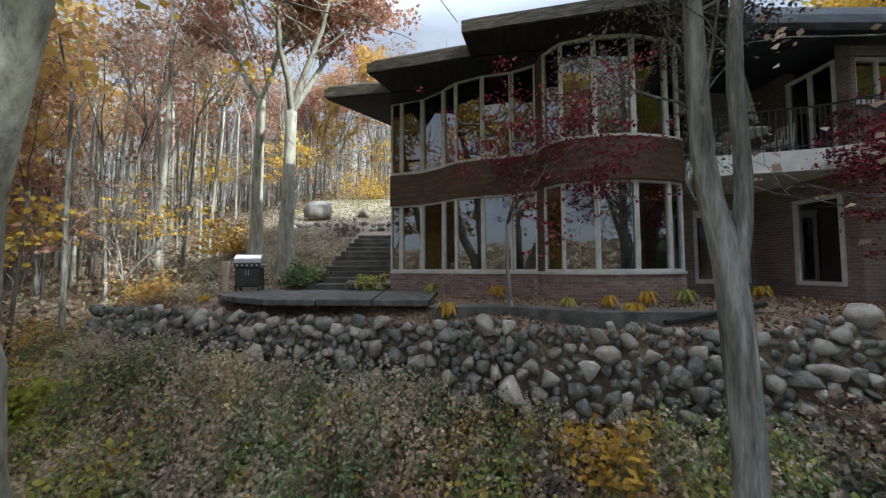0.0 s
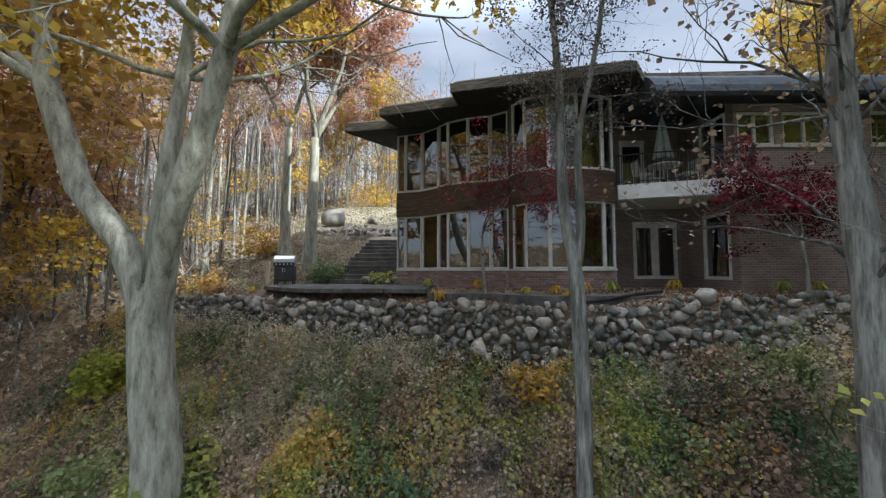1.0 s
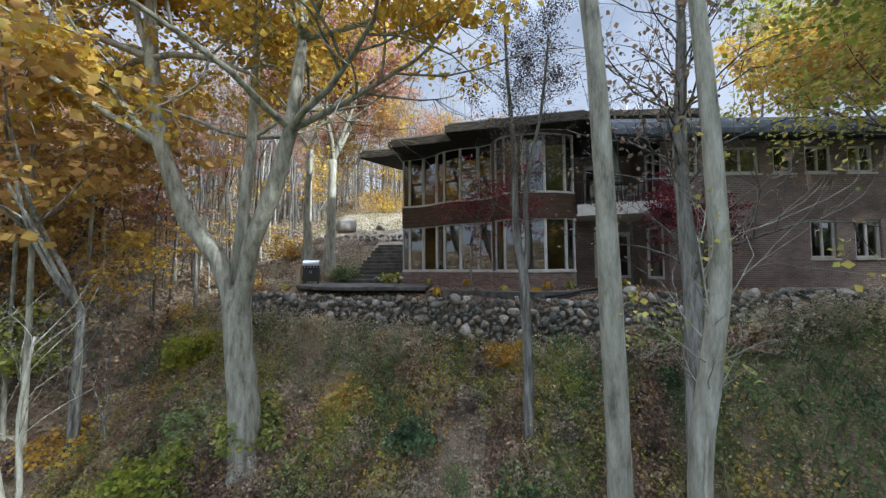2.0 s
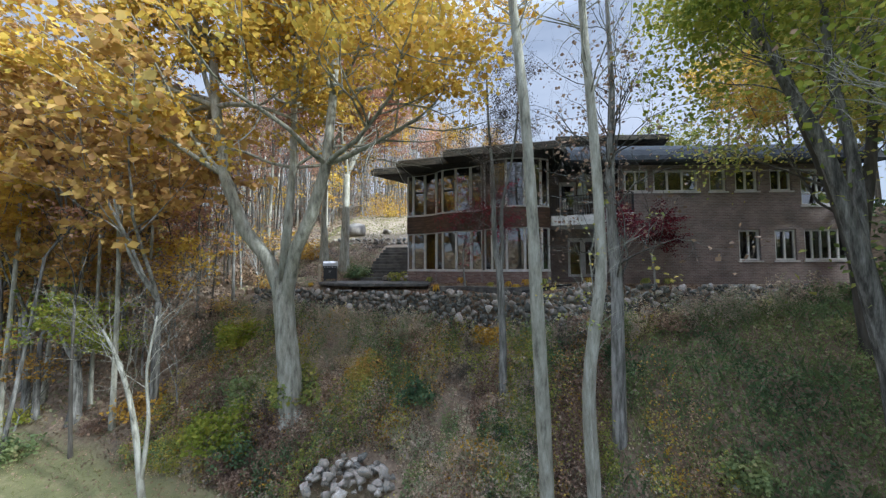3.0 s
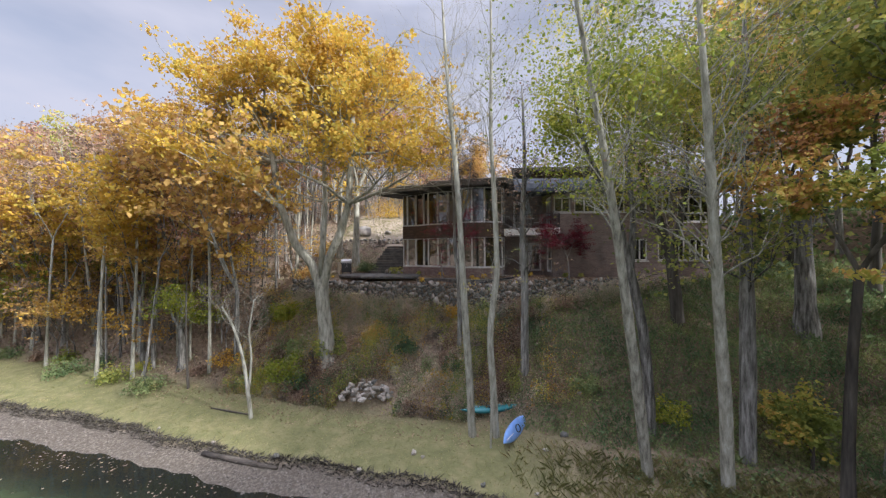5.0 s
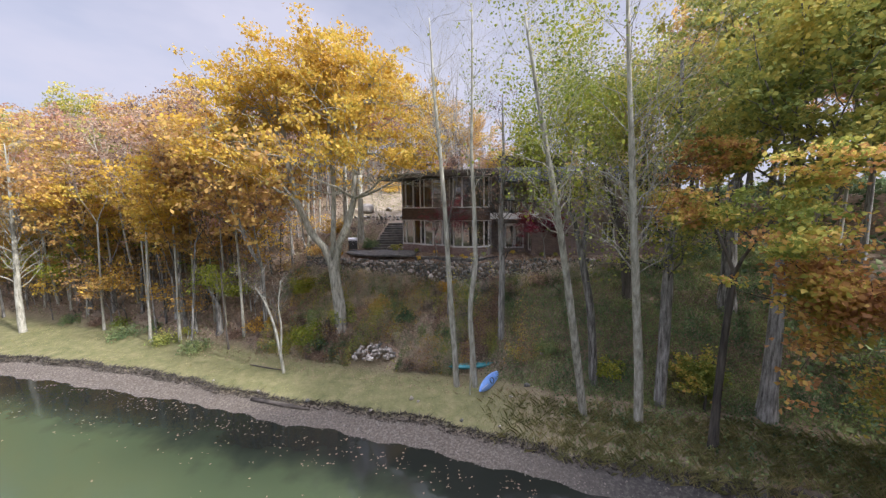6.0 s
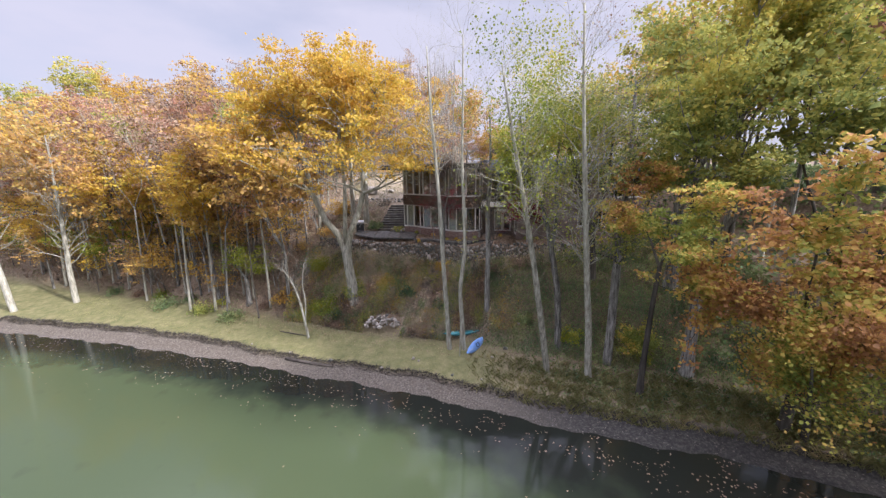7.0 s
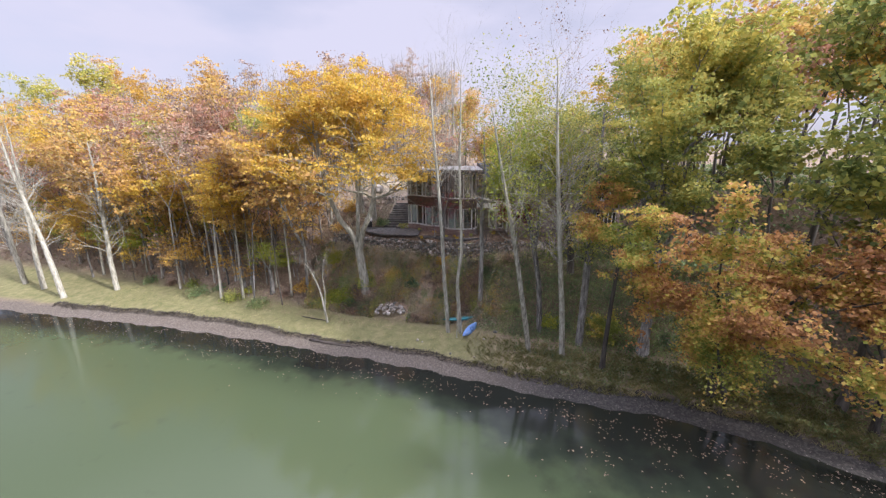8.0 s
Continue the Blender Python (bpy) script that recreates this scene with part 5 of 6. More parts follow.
retaining = thing("retaining_wall", (0, 0, 0), "dry retaining wall of rounded grey and tan field stones", "wall", kind="structure")
laid = []
rubble = Shape()
stone_data = [([tuple(v.co) for v in m.vertices], [tuple(q.vertices) for q in m.polygons]) for m in STONES]
for tries in range(12000):
    x = float(rng_s.uniform(-9.8, 15.5))
    top = float(along(WALL_TOP, x))
    foot = max(float(ground_z(x, top - 0.85)) - 0.05, -1.75)
    lip = -0.36 + 0.06 * math.sin(x * 2.3) + 0.3 * float(step01(4, 7, x))
    size = float(rng_s.choice((0.2, 0.26, 0.33, 0.41, 0.52), p=(0.2, 0.27, 0.27, 0.18, 0.08))) if tries < 4500 else 0.18
    h = lip - foot
    u = float(rng_s.random())
    s_along, t_up = x * 1.04, u * h
    if any((s_along - a) ** 2 + (t_up - b) ** 2 < (0.325 * (size + c)) ** 2 for a, b, c in laid):
        continue
    laid.append((s_along, t_up, size))
    y = top - 0.62 + 0.62 * u + rng_s.normal() * 0.05
    if len(laid) <= 300:
        lay_stone(retaining, x, y, foot + t_up, size * rng_s.uniform(1.0, 1.3), size, size * rng_s.uniform(1.0, 1.25))
    else:
        sv, sf = stone_data[len(laid) % len(stone_data)]
        m = pose(x, y, foot + t_up, *rng_s.uniform(0, 360, 3)) @ Matrix.Diagonal((size * 1.2, size, size * 1.1, 1))
        rubble.add([m @ Vector(q) for q in sv], sf)
tagged(part("rubble", rubble, M_STONE, retaining, "small stones wedged between the large ones", True), kind="stuff")
upper_wall = thing("stone_edging", (0, 0, 0), "low dry-stone wall at the head of the steps", "wall", kind="structure")
for row in range(3):
    x = -8.2 + 0.1 * row
    while x < -0.4:
        w = float(rng_s.uniform(0.3, 0.5))
        lay_stone(upper_wall, x + w / 2, 17.0 + 0.12 * row + 0.03 * (x + 4) ** 2 * 0.3, 2.25 + row * 0.27, w * 1.1, w, 0.4)
        x += w
boulder = part("boulder", stone_mesh("boulder", 60, material=M_BOULDER), M_BOULDER)
boulder.matrix_basis = pose(-6.45, 18.6, 3.65, 25, 10, 20) @ Matrix.Diagonal((1.6, 1.4, 1.5, 1))
tagged(boulder, "large pale boulder on the upper lawn", "boulder")
boulder2 = part("boulder", stone_mesh("boulder", 61, material=M_BOULDER), M_BOULDER)
boulder2.matrix_basis = pose(-4.2, 19.2, 3.6, 0, 0, 80) @ Matrix.Diagonal((1.0, 0.8, 0.7, 1))
tagged(boulder2, "pale flat boulder on the upper lawn", "boulder")

terrace = thing("terrace", (0, 0, 0), "flat grey flagstone terrace beside the glass bay", "terrace", kind="structure")
T_FRONT = [(-6.4, 10.2), (-5.3, 9.1), (-4.2, 8.35), (-2.9, 8.2), (-1.6, 8.08), (-0.3, 7.95)]
T_BACK = [(-6.6, 12.1), (-5.4, 12.1), (-4.4, 12.1), (-3.0, 11.9), (-1.85, 11.7), (-0.15, 10.75)]
for k in range(5):
    g = 0.012
    part("flagstone", Shape().prism([(T_FRONT[k][0] + g, T_FRONT[k][1]), (T_FRONT[k + 1][0] - g, T_FRONT[k + 1][1]), (T_BACK[k + 1][0] - g, T_BACK[k + 1][1]), (T_BACK[k][0] + g, T_BACK[k][1])], -0.15, -0.01 + 0.004 * (k % 2)), M_SLATE, terrace, bevel=0.015)
path_strip = part("garden_path", Shape().prism([(-0.25, 8.3), (1.6, 8.5), (3.0, 7.35), (5.6, 7.3), (7.5, 7.2), (7.5, 6.6), (5.5, 6.65), (2.9, 6.7), (1.4, 7.7), (-0.25, 7.75)], -0.5, -0.14), M_SLATE)
tagged(path_strip, "narrow grey paved path along the bays", "path", kind="structure")

steps = thing("stone_steps", (0, 0, 0), "flight of weathered dark stone steps up the bank", "steps", kind="structure")
for k in range(11):
    y0 = 11.95 + 0.42 * k
    part("step", Shape().box(-4.55 + 0.07 * k + 0.05 * math.sin(k * 2.1), -1.95 + 0.03 * k, y0, y0 + 0.5, 0.2 * k - 0.35, 0.2 * k + 0.185), M_STEP, steps, bevel=0.025)

pile = thing("rock_pile", (-2.3, 1.75, float(ground_z(-2.3, 1.75))), "heap of loose broken grey rocks on the lawn edge", "rocks")
for k in range(120):
    a, r = rng_s.random() * 6.28, math.sqrt(rng_s.random())
    s_ = rng_s.uniform(0.15, 0.38)
    lay_stone(pile, 1.35 * r * math.cos(a), 0.8 * r * math.sin(a), 0.16 + (1 - r * r) * rng_s.uniform(0.1, 0.75), s_ * 1.3, s_, s_)

# ======================= things by the house =======================
def gas_grill(x, y, z, turn):
    g = thing("gas_grill", (x, y, z), "stainless gas grill with closed hood on the terrace", "grill", turn=turn)
    part("cabinet", Shape().box(-0.36, 0.36, -0.25, 0.25, 0.14, 0.74), M_BLACK, g, bevel=0.015)
    for k in (-1, 1):
        d = part("cabinet_door", Shape().box(-0.345 + (0.35 if k > 0 else 0), 0.0 - 0.005 + (0.35 if k > 0 else 0), -0.275, -0.252, 0.17, 0.7), M_BLACK, g, bevel=0.006)
        part("handle", Shape().tube([(0.04 * k, -0.3, 0.5), (0.04 * k, -0.3, 0.66)], [0.01, 0.01], 6), M_METAL, d)
        part("side_shelf", Shape().box(0.38 * k if k > 0 else -0.72, 0.72 if k > 0 else -0.38, -0.22, 0.22, 0.8, 0.84), M_TIMBER, g, "wooden side shelf", bevel=0.008)
    panel = part("control_panel", Shape().box(-0.38, 0.38, -0.31, -0.2, 0.74, 0.88), M_BLACK, g, bevel=0.01)
    for k in range(5):
        s = Shape(); s.tube([(-0.28 + 0.14 * k, -0.345, 0.81), (-0.28 + 0.14 * k, -0.31, 0.81)], [0.024, 0.028], 8)
        part("knob", s, M_METAL, panel)
    part("firebox", Shape().box(-0.38, 0.38, -0.198, 0.26, 0.744, 0.88), M_METAL, g, bevel=0.01)
    prof = [(-0.26, 0.885), (-0.25, 1.02), (-0.15, 1.13), (0.05, 1.17), (0.22, 1.1), (0.26, 0.885)]
    n = len(prof)
    hood = part("hood", Shape().add([(xx, yy, zz) for xx in (-0.39, 0.39) for yy, zz in prof], [tuple(range(n)), tuple(range(2 * n - 1, n - 1, -1))] + [(i, n + i, n + (i + 1) % n, (i + 1) % n) for i in range(n)]), M_METAL, g, "brushed steel hood", bevel=0.012)
    part("hood_handle", Shape().tube([(-0.28, -0.3, 0.96), (0.28, -0.3, 0.96)], [0.014, 0.014], 8), M_METAL, hood)
    for lx in (-0.32, 0.32):
        for ly in (-0.2, 0.2):
            part("wheel", Shape().tube([(lx - 0.02, ly, 0.07), (lx + 0.02, ly, 0.07)], [0.07, 0.07], 12), M_BLACK, g)
            part("leg", Shape().box(lx - 0.02, lx + 0.02, ly - 0.02, ly + 0.02, 0.07, 0.145), M_BLACK, g)


gas_grill(-6.15, 11.45, -0.005, 12)
post = part("wooden_post", Shape().box(-0.09, 0.09, -0.09, 0.09, 0, 0.95), M_TIMBER, bevel=0.02)
post.matrix_basis = pose(-6.62, 10.95, -0.03, 0, 0, 15)
tagged(post, "short weathered wooden post beside the grill", "post")


def umbrella(x, y, z):
    u = thing("patio_umbrella", (x, y, z), "closed grey patio umbrella on the balcony", "umbrella")
    part("pole", Shape().tube([(0, 0, 0), (0, 0, 2.35)], [0.022, 0.02], 8), M_METAL, u)
    part("base", Shape().lathe([(0.25, 0), (0.25, 0.05), (0.06, 0.09), (0.04, 0.25)]), M_BLACK, u)
    s = Shape()
    n = 16
    for i, (r, h) in enumerate([(0.32, 0.95), (0.26, 1.2), (0.19, 1.6), (0.1, 2.1), (0.02, 2.4)]):
        for j in range(n):
            a = 2 * math.pi * j / n
            rr = r * (1 if j % 2 else 0.6)
            s.v.append((rr * math.cos(a), rr * math.sin(a), h))
    for i in range(4):
        for j in range(n):
            s.f.append((i * n + j, i * n + (j + 1) % n, (i + 1) * n + (j + 1) % n, (i + 1) * n + j))
    part("canopy", s, M_CANVAS, u, "folded grey canvas canopy")
    part("finial", Shape().tube([(0, 0, 2.38), (0, 0, 2.5)], [0.025, 0.01], 8), M_METAL, u)


umbrella(7.45, 8.7, 3.24)
tb = thing("balcony_table", (7.45, 8.7, 3.24), "round white metal table on the balcony", "table")
part("tabletop", Shape().lathe([(0.5, 0.7), (0.5, 0.73)], sides=20), M_WHITE, tb)
for k in range(4):
    a = k * math.pi / 2 + 0.7
    part("leg", Shape().tube([(0.38 * math.cos(a), 0.38 * math.sin(a), 0.0), (0.3 * math.cos(a), 0.3 * math.sin(a), 0.7)], [0.015, 0.015], 6), M_WHITE, tb)


def balcony_chair():
    c = thing("balcony_chair", (0, 0, 0), "white metal garden chair on the balcony", "chair", "chairs on the balcony")
    part("seat", Shape().box(-0.22, 0.22, -0.22, 0.22, 0.42, 0.45), M_WHITE, c, bevel=0.01)
    b = part("backrest", Shape().tube([(-0.21, 0.22, 0.45), (-0.21, 0.27, 0.88), (0.21, 0.27, 0.88), (0.21, 0.22, 0.45)], [0.014] * 4, 6), M_WHITE, c)
    for k in range(5):
        part("slat", Shape().box(-0.16 + 0.075 * k, -0.14 + 0.075 * k, 0.235, 0.25, 0.45, 0.87), M_WHITE, b)
    for lx in (-0.2, 0.2):
        for ly in (-0.2, 0.2):
            part("leg", Shape().tube([(lx, ly, 0), (lx, ly, 0.42)], [0.013, 0.013], 6), M_WHITE, c)
    return c


ch = balcony_chair()
ch.matrix_basis = pose(6.8, 8.75, 3.24, 0, 0, 90)
copy_thing(ch, pose(8.15, 8.6, 3.24, 0, 0, -80))
copy_thing(ch, pose(7.5, 9.35, 3.24, 0, 0, 0))

hose = part("drain_pipe", Shape().tube([(3.9, 6.35, -0.28), (4.6, 6.55, -0.22), (5.4, 6.75, -0.1), (6.2, 6.95, -0.03)], [0.05] * 4, 8), M_BLACK)
tagged(hose, "black plastic drain pipe lying on the bank", "pipe")


def kayak(name, at, turn, tilt, material, label):
    k = thing(name, at, label, "boat", turn=turn)
    n, ring = 14, 10
    s = Shape()
    for i in range(n + 1):
        u = -1 + 2 * i / n
        w = 0.33 * max(0.02, 1 - abs(u) ** 2.4)
        h = 0.17 * max(0.05, 1 - abs(u) ** 3.5)
        for j in range(ring):
            a = 2 * math.pi * j / ring
            s.v.append((u * 1.45, w * math.cos(a), 0.17 + 0.07 * u * u + h * math.sin(a) * (1 if math.sin(a) < 0 else 0.7)))
    for i in range(n):
        for j in range(ring):
            a, b = i * ring + j, i * ring + (j + 1) % ring
            s.f.append((a, b, b + ring, a + ring))
    s.f += [tuple(range(ring - 1, -1, -1)), tuple(range(n * ring, (n + 1) * ring))]
    hull = part("hull", s, material, k, smooth=True)
    cp = Shape().lathe([(0.2, 0.0), (0.21, 0.04), (0.18, 0.045), (0.17, 0.0)], (0, 0, 0.275), 16, 0.8)
    part("cockpit_rim", cp, M_BLACK, k)
    part("stripe", Shape().tube([(-1.2, 0, 0.29), (-0.5, 0, 0.296)], [0.012, 0.012], 6), M_WHITE, k)
    k.matrix_basis = pose(*at, tilt, 0, turn)


kayak("kayak", (4.75, -0.75, float(ground_z(4.75, -0.75)) + 0.12), 58, 62, M_BLUE, "blue plastic kayak tipped on its side by the trees")
kayak("canoe", (3.9, 0.35, float(ground_z(3.9, 0.35))), 12, 0, M_TEAL, "dark teal canoe lying in the grass")
log = part("driftwood_log", Shape().tube([(-8.6, -1.45, -6.84), (-7.2, -1.85, -6.84), (-5.9, -2.2, -6.86), (-4.9, -2.4, -6.88)], [0.1, 0.13, 0.12, 0.06], 9), M_LOG, smooth=True)
tagged(log, "dark waterlogged driftwood log along the shore", "log")
fallen = part("fallen_branch", Shape().tube([(-10.6, 2.0, float(ground_z(-10.6, 2.0)) + 0.04), (-9.3, 1.6, float(ground_z(-9.3, 1.6)) + 0.06), (-8.2, 1.35, float(ground_z(-8.2, 1.35)) + 0.03)], [0.03, 0.05, 0.03], 6), M_LOG, smooth=True)
tagged(fallen, "dry fallen branch lying in the grass", "branch")
for bx, by, bs in ((6.9, -1.1, 0.4), (5.9, -1.9, 0.22), (8.0, 0.3, 0.3), (0.5, -1.9, 0.3), (0.9, -2.1, 0.2), (-1.5, -2.8, 0.22), (3.2, -3.7, 0.25), (5.0, -4.2, 0.22), (-5.2, -1.95, 0.3), (-8.5, -0.9, 0.2), (-12.0, 0.3, 0.2)):
    b = part("shore_stone", STONES[int(rng_s.integers(0, 14))], M_STONE)
    b.matrix_basis = pose(bx, by, float(ground_z(bx, by)) + bs * 0.2, 0, 0, rng_s.random() * 360) @ Matrix.Diagonal((bs, bs, bs, 1))
    tagged(b, "rounded pale stone lying in the grass by the shore", "stone", "loose stones by the shore")


# ======================= plants =======================
def leaf_clump(name, at, size, count, leaf, material, seed, label, category="shrub", flat=0.7, stems=9):
    rng = np.random.default_rng(seed)
    root = thing(name, at, label, category)
    s = Shape()
    for k in range(stems):
        a, r = rng.random() * 6.28, rng.random()
        e = (size * 0.75 * r * math.cos(a), size * 0.75 * r * math.sin(a), size * flat * (1.25 - 0.6 * r))
        s.tube([(0.05 * math.cos(a), 0.05 * math.sin(a), -0.1), (e[0] * 0.4, e[1] * 0.4, e[2] * 0.55), e], [0.014, 0.01, 0.004], 4)
    part("branchwork", s, M_BARK_DARK, root)
    d = rng.normal(size=(count, 3))
    d /= np.linalg.norm(d, axis=1)[:, None]
    rad = size * rng.random((count, 1)) ** 0.45 * (1 + 0.35 * np.sin(d[:, :1] * 5 + seed) * np.cos(d[:, 1:2] * 4))
    c = d * rad
    c[:, 2] = np.abs(c[:, 2]) * flat * 1.3 + 0.03
    part("foliage", leaf_mesh("foliage", c, leaf, material, rng), material, root)


for k, (px, py, sz, mt, cnt, lab) in enumerate((
    (2.5, 5.35, 0.8, M_LEAF_YELLOW, 1300, "yellow-orange autumn shrub on the slope"),
    (-7.2, 3.7, 1.35, M_LEAF_LIME, 2600, "yellow-green shrub beside the broad tree"),
    (-6.3, 3.0, 0.9, M_BRUSH_GREEN, 900, "green shrub at the foot of the broad tree"),
    (-0.45, 3.55, 0.75, M_BRUSH_GREEN, 1500, "round green bush on the slope"),
    (2.2, 2.5, 0.75, M_BRUSH_GREEN, 1300, "round green bush on the slope"),
    (11.2, -1.2, 0.9, M_LEAF_LIME, 1500, "pale green grassy bush under the trees"),
    (-9.2, 7.7, 1.15, M_LEAF_LIME, 3200, "bright yellow-green shrub at the end of the stone wall"),
    (-7.1, 5.0, 0.95, M_BRUSH_GREEN, 2000, "green shrub behind the broad tree"),
    (-6.1, 6.5, 0.5, M_LEAF_YELLOW, 700, "small yellowing bush on the slope"),
    (-2.3, 4.75, 0.9, M_LEAF_ORANGE, 1500, "rust-orange weeds in a low mound on the slope"),
    (-3.4, 4.3, 0.7, M_LEAF_BROWN, 1200, "dry tan weeds in a low mound on the slope"),
    (-4.5, 6.5, 0.45, M_LEAF_BROWN, 700, "dry tan brambles below the stone wall"),
    (5.9, 5.0, 0.65, M_LEAF_BROWN, 1400, "withered tan bush against the stone wall"),
    (8.4, 0.4, 0.7, M_BRUSH_GREEN, 1300, "rough green bush on the shaded slope"),
    (-18.0, 6.6, 0.7, M_LEAF_LIME, 800, "yellow-green shrub at the wood's edge"),
    (-21.8, 7.6, 0.8, M_BRUSH_GREEN, 900, "green shrub at the wood's edge"),
    (-25.6, 8.6, 0.9, M_LEAF_LIME, 900, "yellow-green shrub at the wood's edge"),
    (-28.6, 9.4, 0.7, M_LEAF_BROWN, 800, "dry tan shrub at the wood's edge"),
    (-31.6, 10.0, 0.9, M_BRUSH_GREEN, 900, "green shrub at the wood's edge"),
    (-13.6, 5.4, 0.6, M_LEAF_BROWN, 700, "dry tan shrub at the wood's edge"),
    (-3.0, 6.2, 0.6, M_BRUSH_GREEN, 500, "weedy green bush below the stone wall"),
    (-11.5, 5.5, 1.2, M_LEAF_YELLOW, 1000, "yellowing shrub at the wood's edge"),
    (-16.0, 4.2, 1.0, M_BRUSH_GREEN, 900, "green shrub at the wood's edge"),
    (-19.5, 5.6, 1.1, M_LEAF_GREEN, 900, "yellow-green shrub at the wood's edge"),
    (-24.0, 6.9, 1.2, M_BRUSH_GREEN, 900, "green shrub at the wood's edge"),
    (-9.0, 15.5, 1.6, M_LEAF_YELLOW, 1500, "bright yellow sapling among the trunks"),
    (-5.2, 25.5, 2.6, M_LEAF_YELLOW, 2200, "tall yellow shrub behind the upper lawn"),
    (-9.8, 12.4, 1.1, M_LEAF_ORANGE, 900, "orange-leaved sapling under the trees"),
    (-11.8, 10.6, 0.9, M_LEAF_ORANGE, 800, "rust-coloured shrub under the trees"),
    (-12.6, 14.5, 1.3, M_LEAF_BROWN, 1100, "brown-leaved shrub under the trees"),
    (-4.85, 12.55, 0.85, M_BRUSH_GREEN, 1600, "dark green mounded shrub beside the steps"),
    (-2.3, 11.75, 0.6, M_LEAF_GREEN, 900, "yellow-green bush in the stone planter"),
    (-8.2, 10.4, 0.6, M_LEAF_ORANGE, 500, "reddish shrub at the end of the stone wall"),
    (-4.9, 4.5, 1.1, M_LEAF_GREEN, 3000, "yellow-green weeds below the stone wall"),
    (-5.6, 6.0, 0.8, M_LEAF_GREEN, 900, "yellow-green weeds below the stone wall"),
    (4.6, 3.9, 0.6, M_BRUSH_GREEN, 800, "dark green bush below the stone wall"),
    (6.4, 4.3, 0.7, M_LEAF_BROWN, 700, "withered tan bush below the stone wall"),
    (8.6, 4.0, 0.8, M_LEAF_BROWN, 800, "withered tan bush below the stone wall"),
)):
    leaf_clump("shrub", (px, py, float(ground_z(px, py))), sz, cnt, 0.1 if sz < 1 else 0.125, mt, 200 + k, lab)
for k, (px, py, sz, yellow) in enumerate(((0.1, 7.75, 0.33, 1), (1.35, 8.95, 0.3, 1), (3.75, 7.1, 0.3, 1), (2.7, 7.75, 0.24, 0), (3.5, 7.65, 0.25, 1), (4.3, 7.6, 0.3, 1), (5.2, 7.75, 0.28, 0), (-0.35, 10.3, 0.3, 0), (7.6, 8.6, 0.3, 1), (9.6, 7.1, 0.3, 0), (10.6, 7.1, 0.28, 0), (-6.9, 10.4, 0.22, 1))):
    rng = np.random.default_rng(300 + k)
    h = thing("hosta", (px, py, float(ground_z(px, py))), "yellowing hosta with drooping leaves" if yellow else "green leafy border plant", "plant", "border plants along the house")
    mt = M_LEAF_YELLOW if yellow else M_LEAF_GREEN
    for j in range(26):
        a, r = j * 2.4, sz * (0.5 + 0.6 * rng.random())
        w = sz * 0.15
        pts = [(0.03 * math.cos(a), 0.03 * math.sin(a), 0.02), (r * 0.5 * math.cos(a), r * 0.5 * math.sin(a), sz * (0.75 + 0.4 * rng.random())), (r * math.cos(a), r * math.sin(a), sz * 0.45 * rng.random())]
        s = Shape()
        sx, sy = -math.sin(a) * w, math.cos(a) * w
        s.add([pts[0], (pts[1][0] - sx, pts[1][1] - sy, pts[1][2]), (pts[1][0], pts[1][1], pts[1][2] - w * 0.3), (pts[1][0] + sx, pts[1][1] + sy, pts[1][2]), pts[2]], [(0, 1, 2), (0, 2, 3), (1, 4, 2), (2, 4, 3)])
        part("leaf", s, mt, h)
planter = thing("stone_planter", (-2.35, 11.7, -0.05), "small planter ringed with rough stones", "planter")
for k in range(12):
    a = k * math.pi / 6
    lay_stone(planter, 0.7 * math.cos(a), 0.38 * math.sin(a), 0.15 + 0.12 * (k % 2), 0.36, 0.3, 0.26)


# ======================= undergrowth, litter, grass (uncountable) =======================
rng_u = np.random.default_rng(21)


def spread(count, x0, x1, y0, y1, keep):
    out = []
    total = 0
    while total < count:
        x, y = rng_u.uniform(x0, x1, 40000), rng_u.uniform(y0, y1, 40000)
        ok = rng_u.random(40000) < keep(x, y)
        out.append(np.stack([x[ok], y[ok]], 1)); total += int(ok.sum())
    return np.concatenate(out)[:count]


def blades(name, xy, height, width, material, label, seed, lean=0.5):
    """Upright stalks and blades, one narrow triangle pair each."""
    rng = np.random.default_rng(seed)
    n = len(xy)
    z = ground_z(xy[:, 0], xy[:, 1])
    b = np.stack([xy[:, 0], xy[:, 1], z - 0.04], 1)
    h = height * (0.4 + rng.random(n) ** 1.5 * 1.1)
    d = rng.normal(size=(n, 2)) * lean
    t = b + np.stack([d[:, 0] * h, d[:, 1] * h, h], 1)
    a = rng.random(n) * 6.28
    w = np.stack([np.cos(a), np.sin(a), 0 * a], 1) * (width * (0.6 + 0.8 * rng.random(n)))[:, None]
    m = (b * 0.45 + t * 0.55) + np.stack([-d[:, 0] * h * 0.2, -d[:, 1] * h * 0.2, 0 * h], 1)
    v = np.stack([b, m + w, t, m - w], 1).reshape(-1, 3)
    f = np.arange(4 * n).reshape(-1, 4)
    f = np.concatenate([f[:, [0, 1, 2]], f[:, [0, 2, 3]]], 0)
    me = bpy.data.meshes.new(name)
    me.vertices.add(len(v)); me.vertices.foreach_set("co", v.ravel())
    me.loops.add(f.size); me.loops.foreach_set("vertex_index", f.ravel().astype(np.int32))
    me.polygons.add(len(f)); me.polygons.foreach_set("loop_start", np.arange(0, f.size, 3, dtype=np.int32))
    me.update(calc_edges=True)
    me.materials.append(material)
    ob = new(name, me)
    return tagged(ob, label, "undergrowth", kind="stuff")


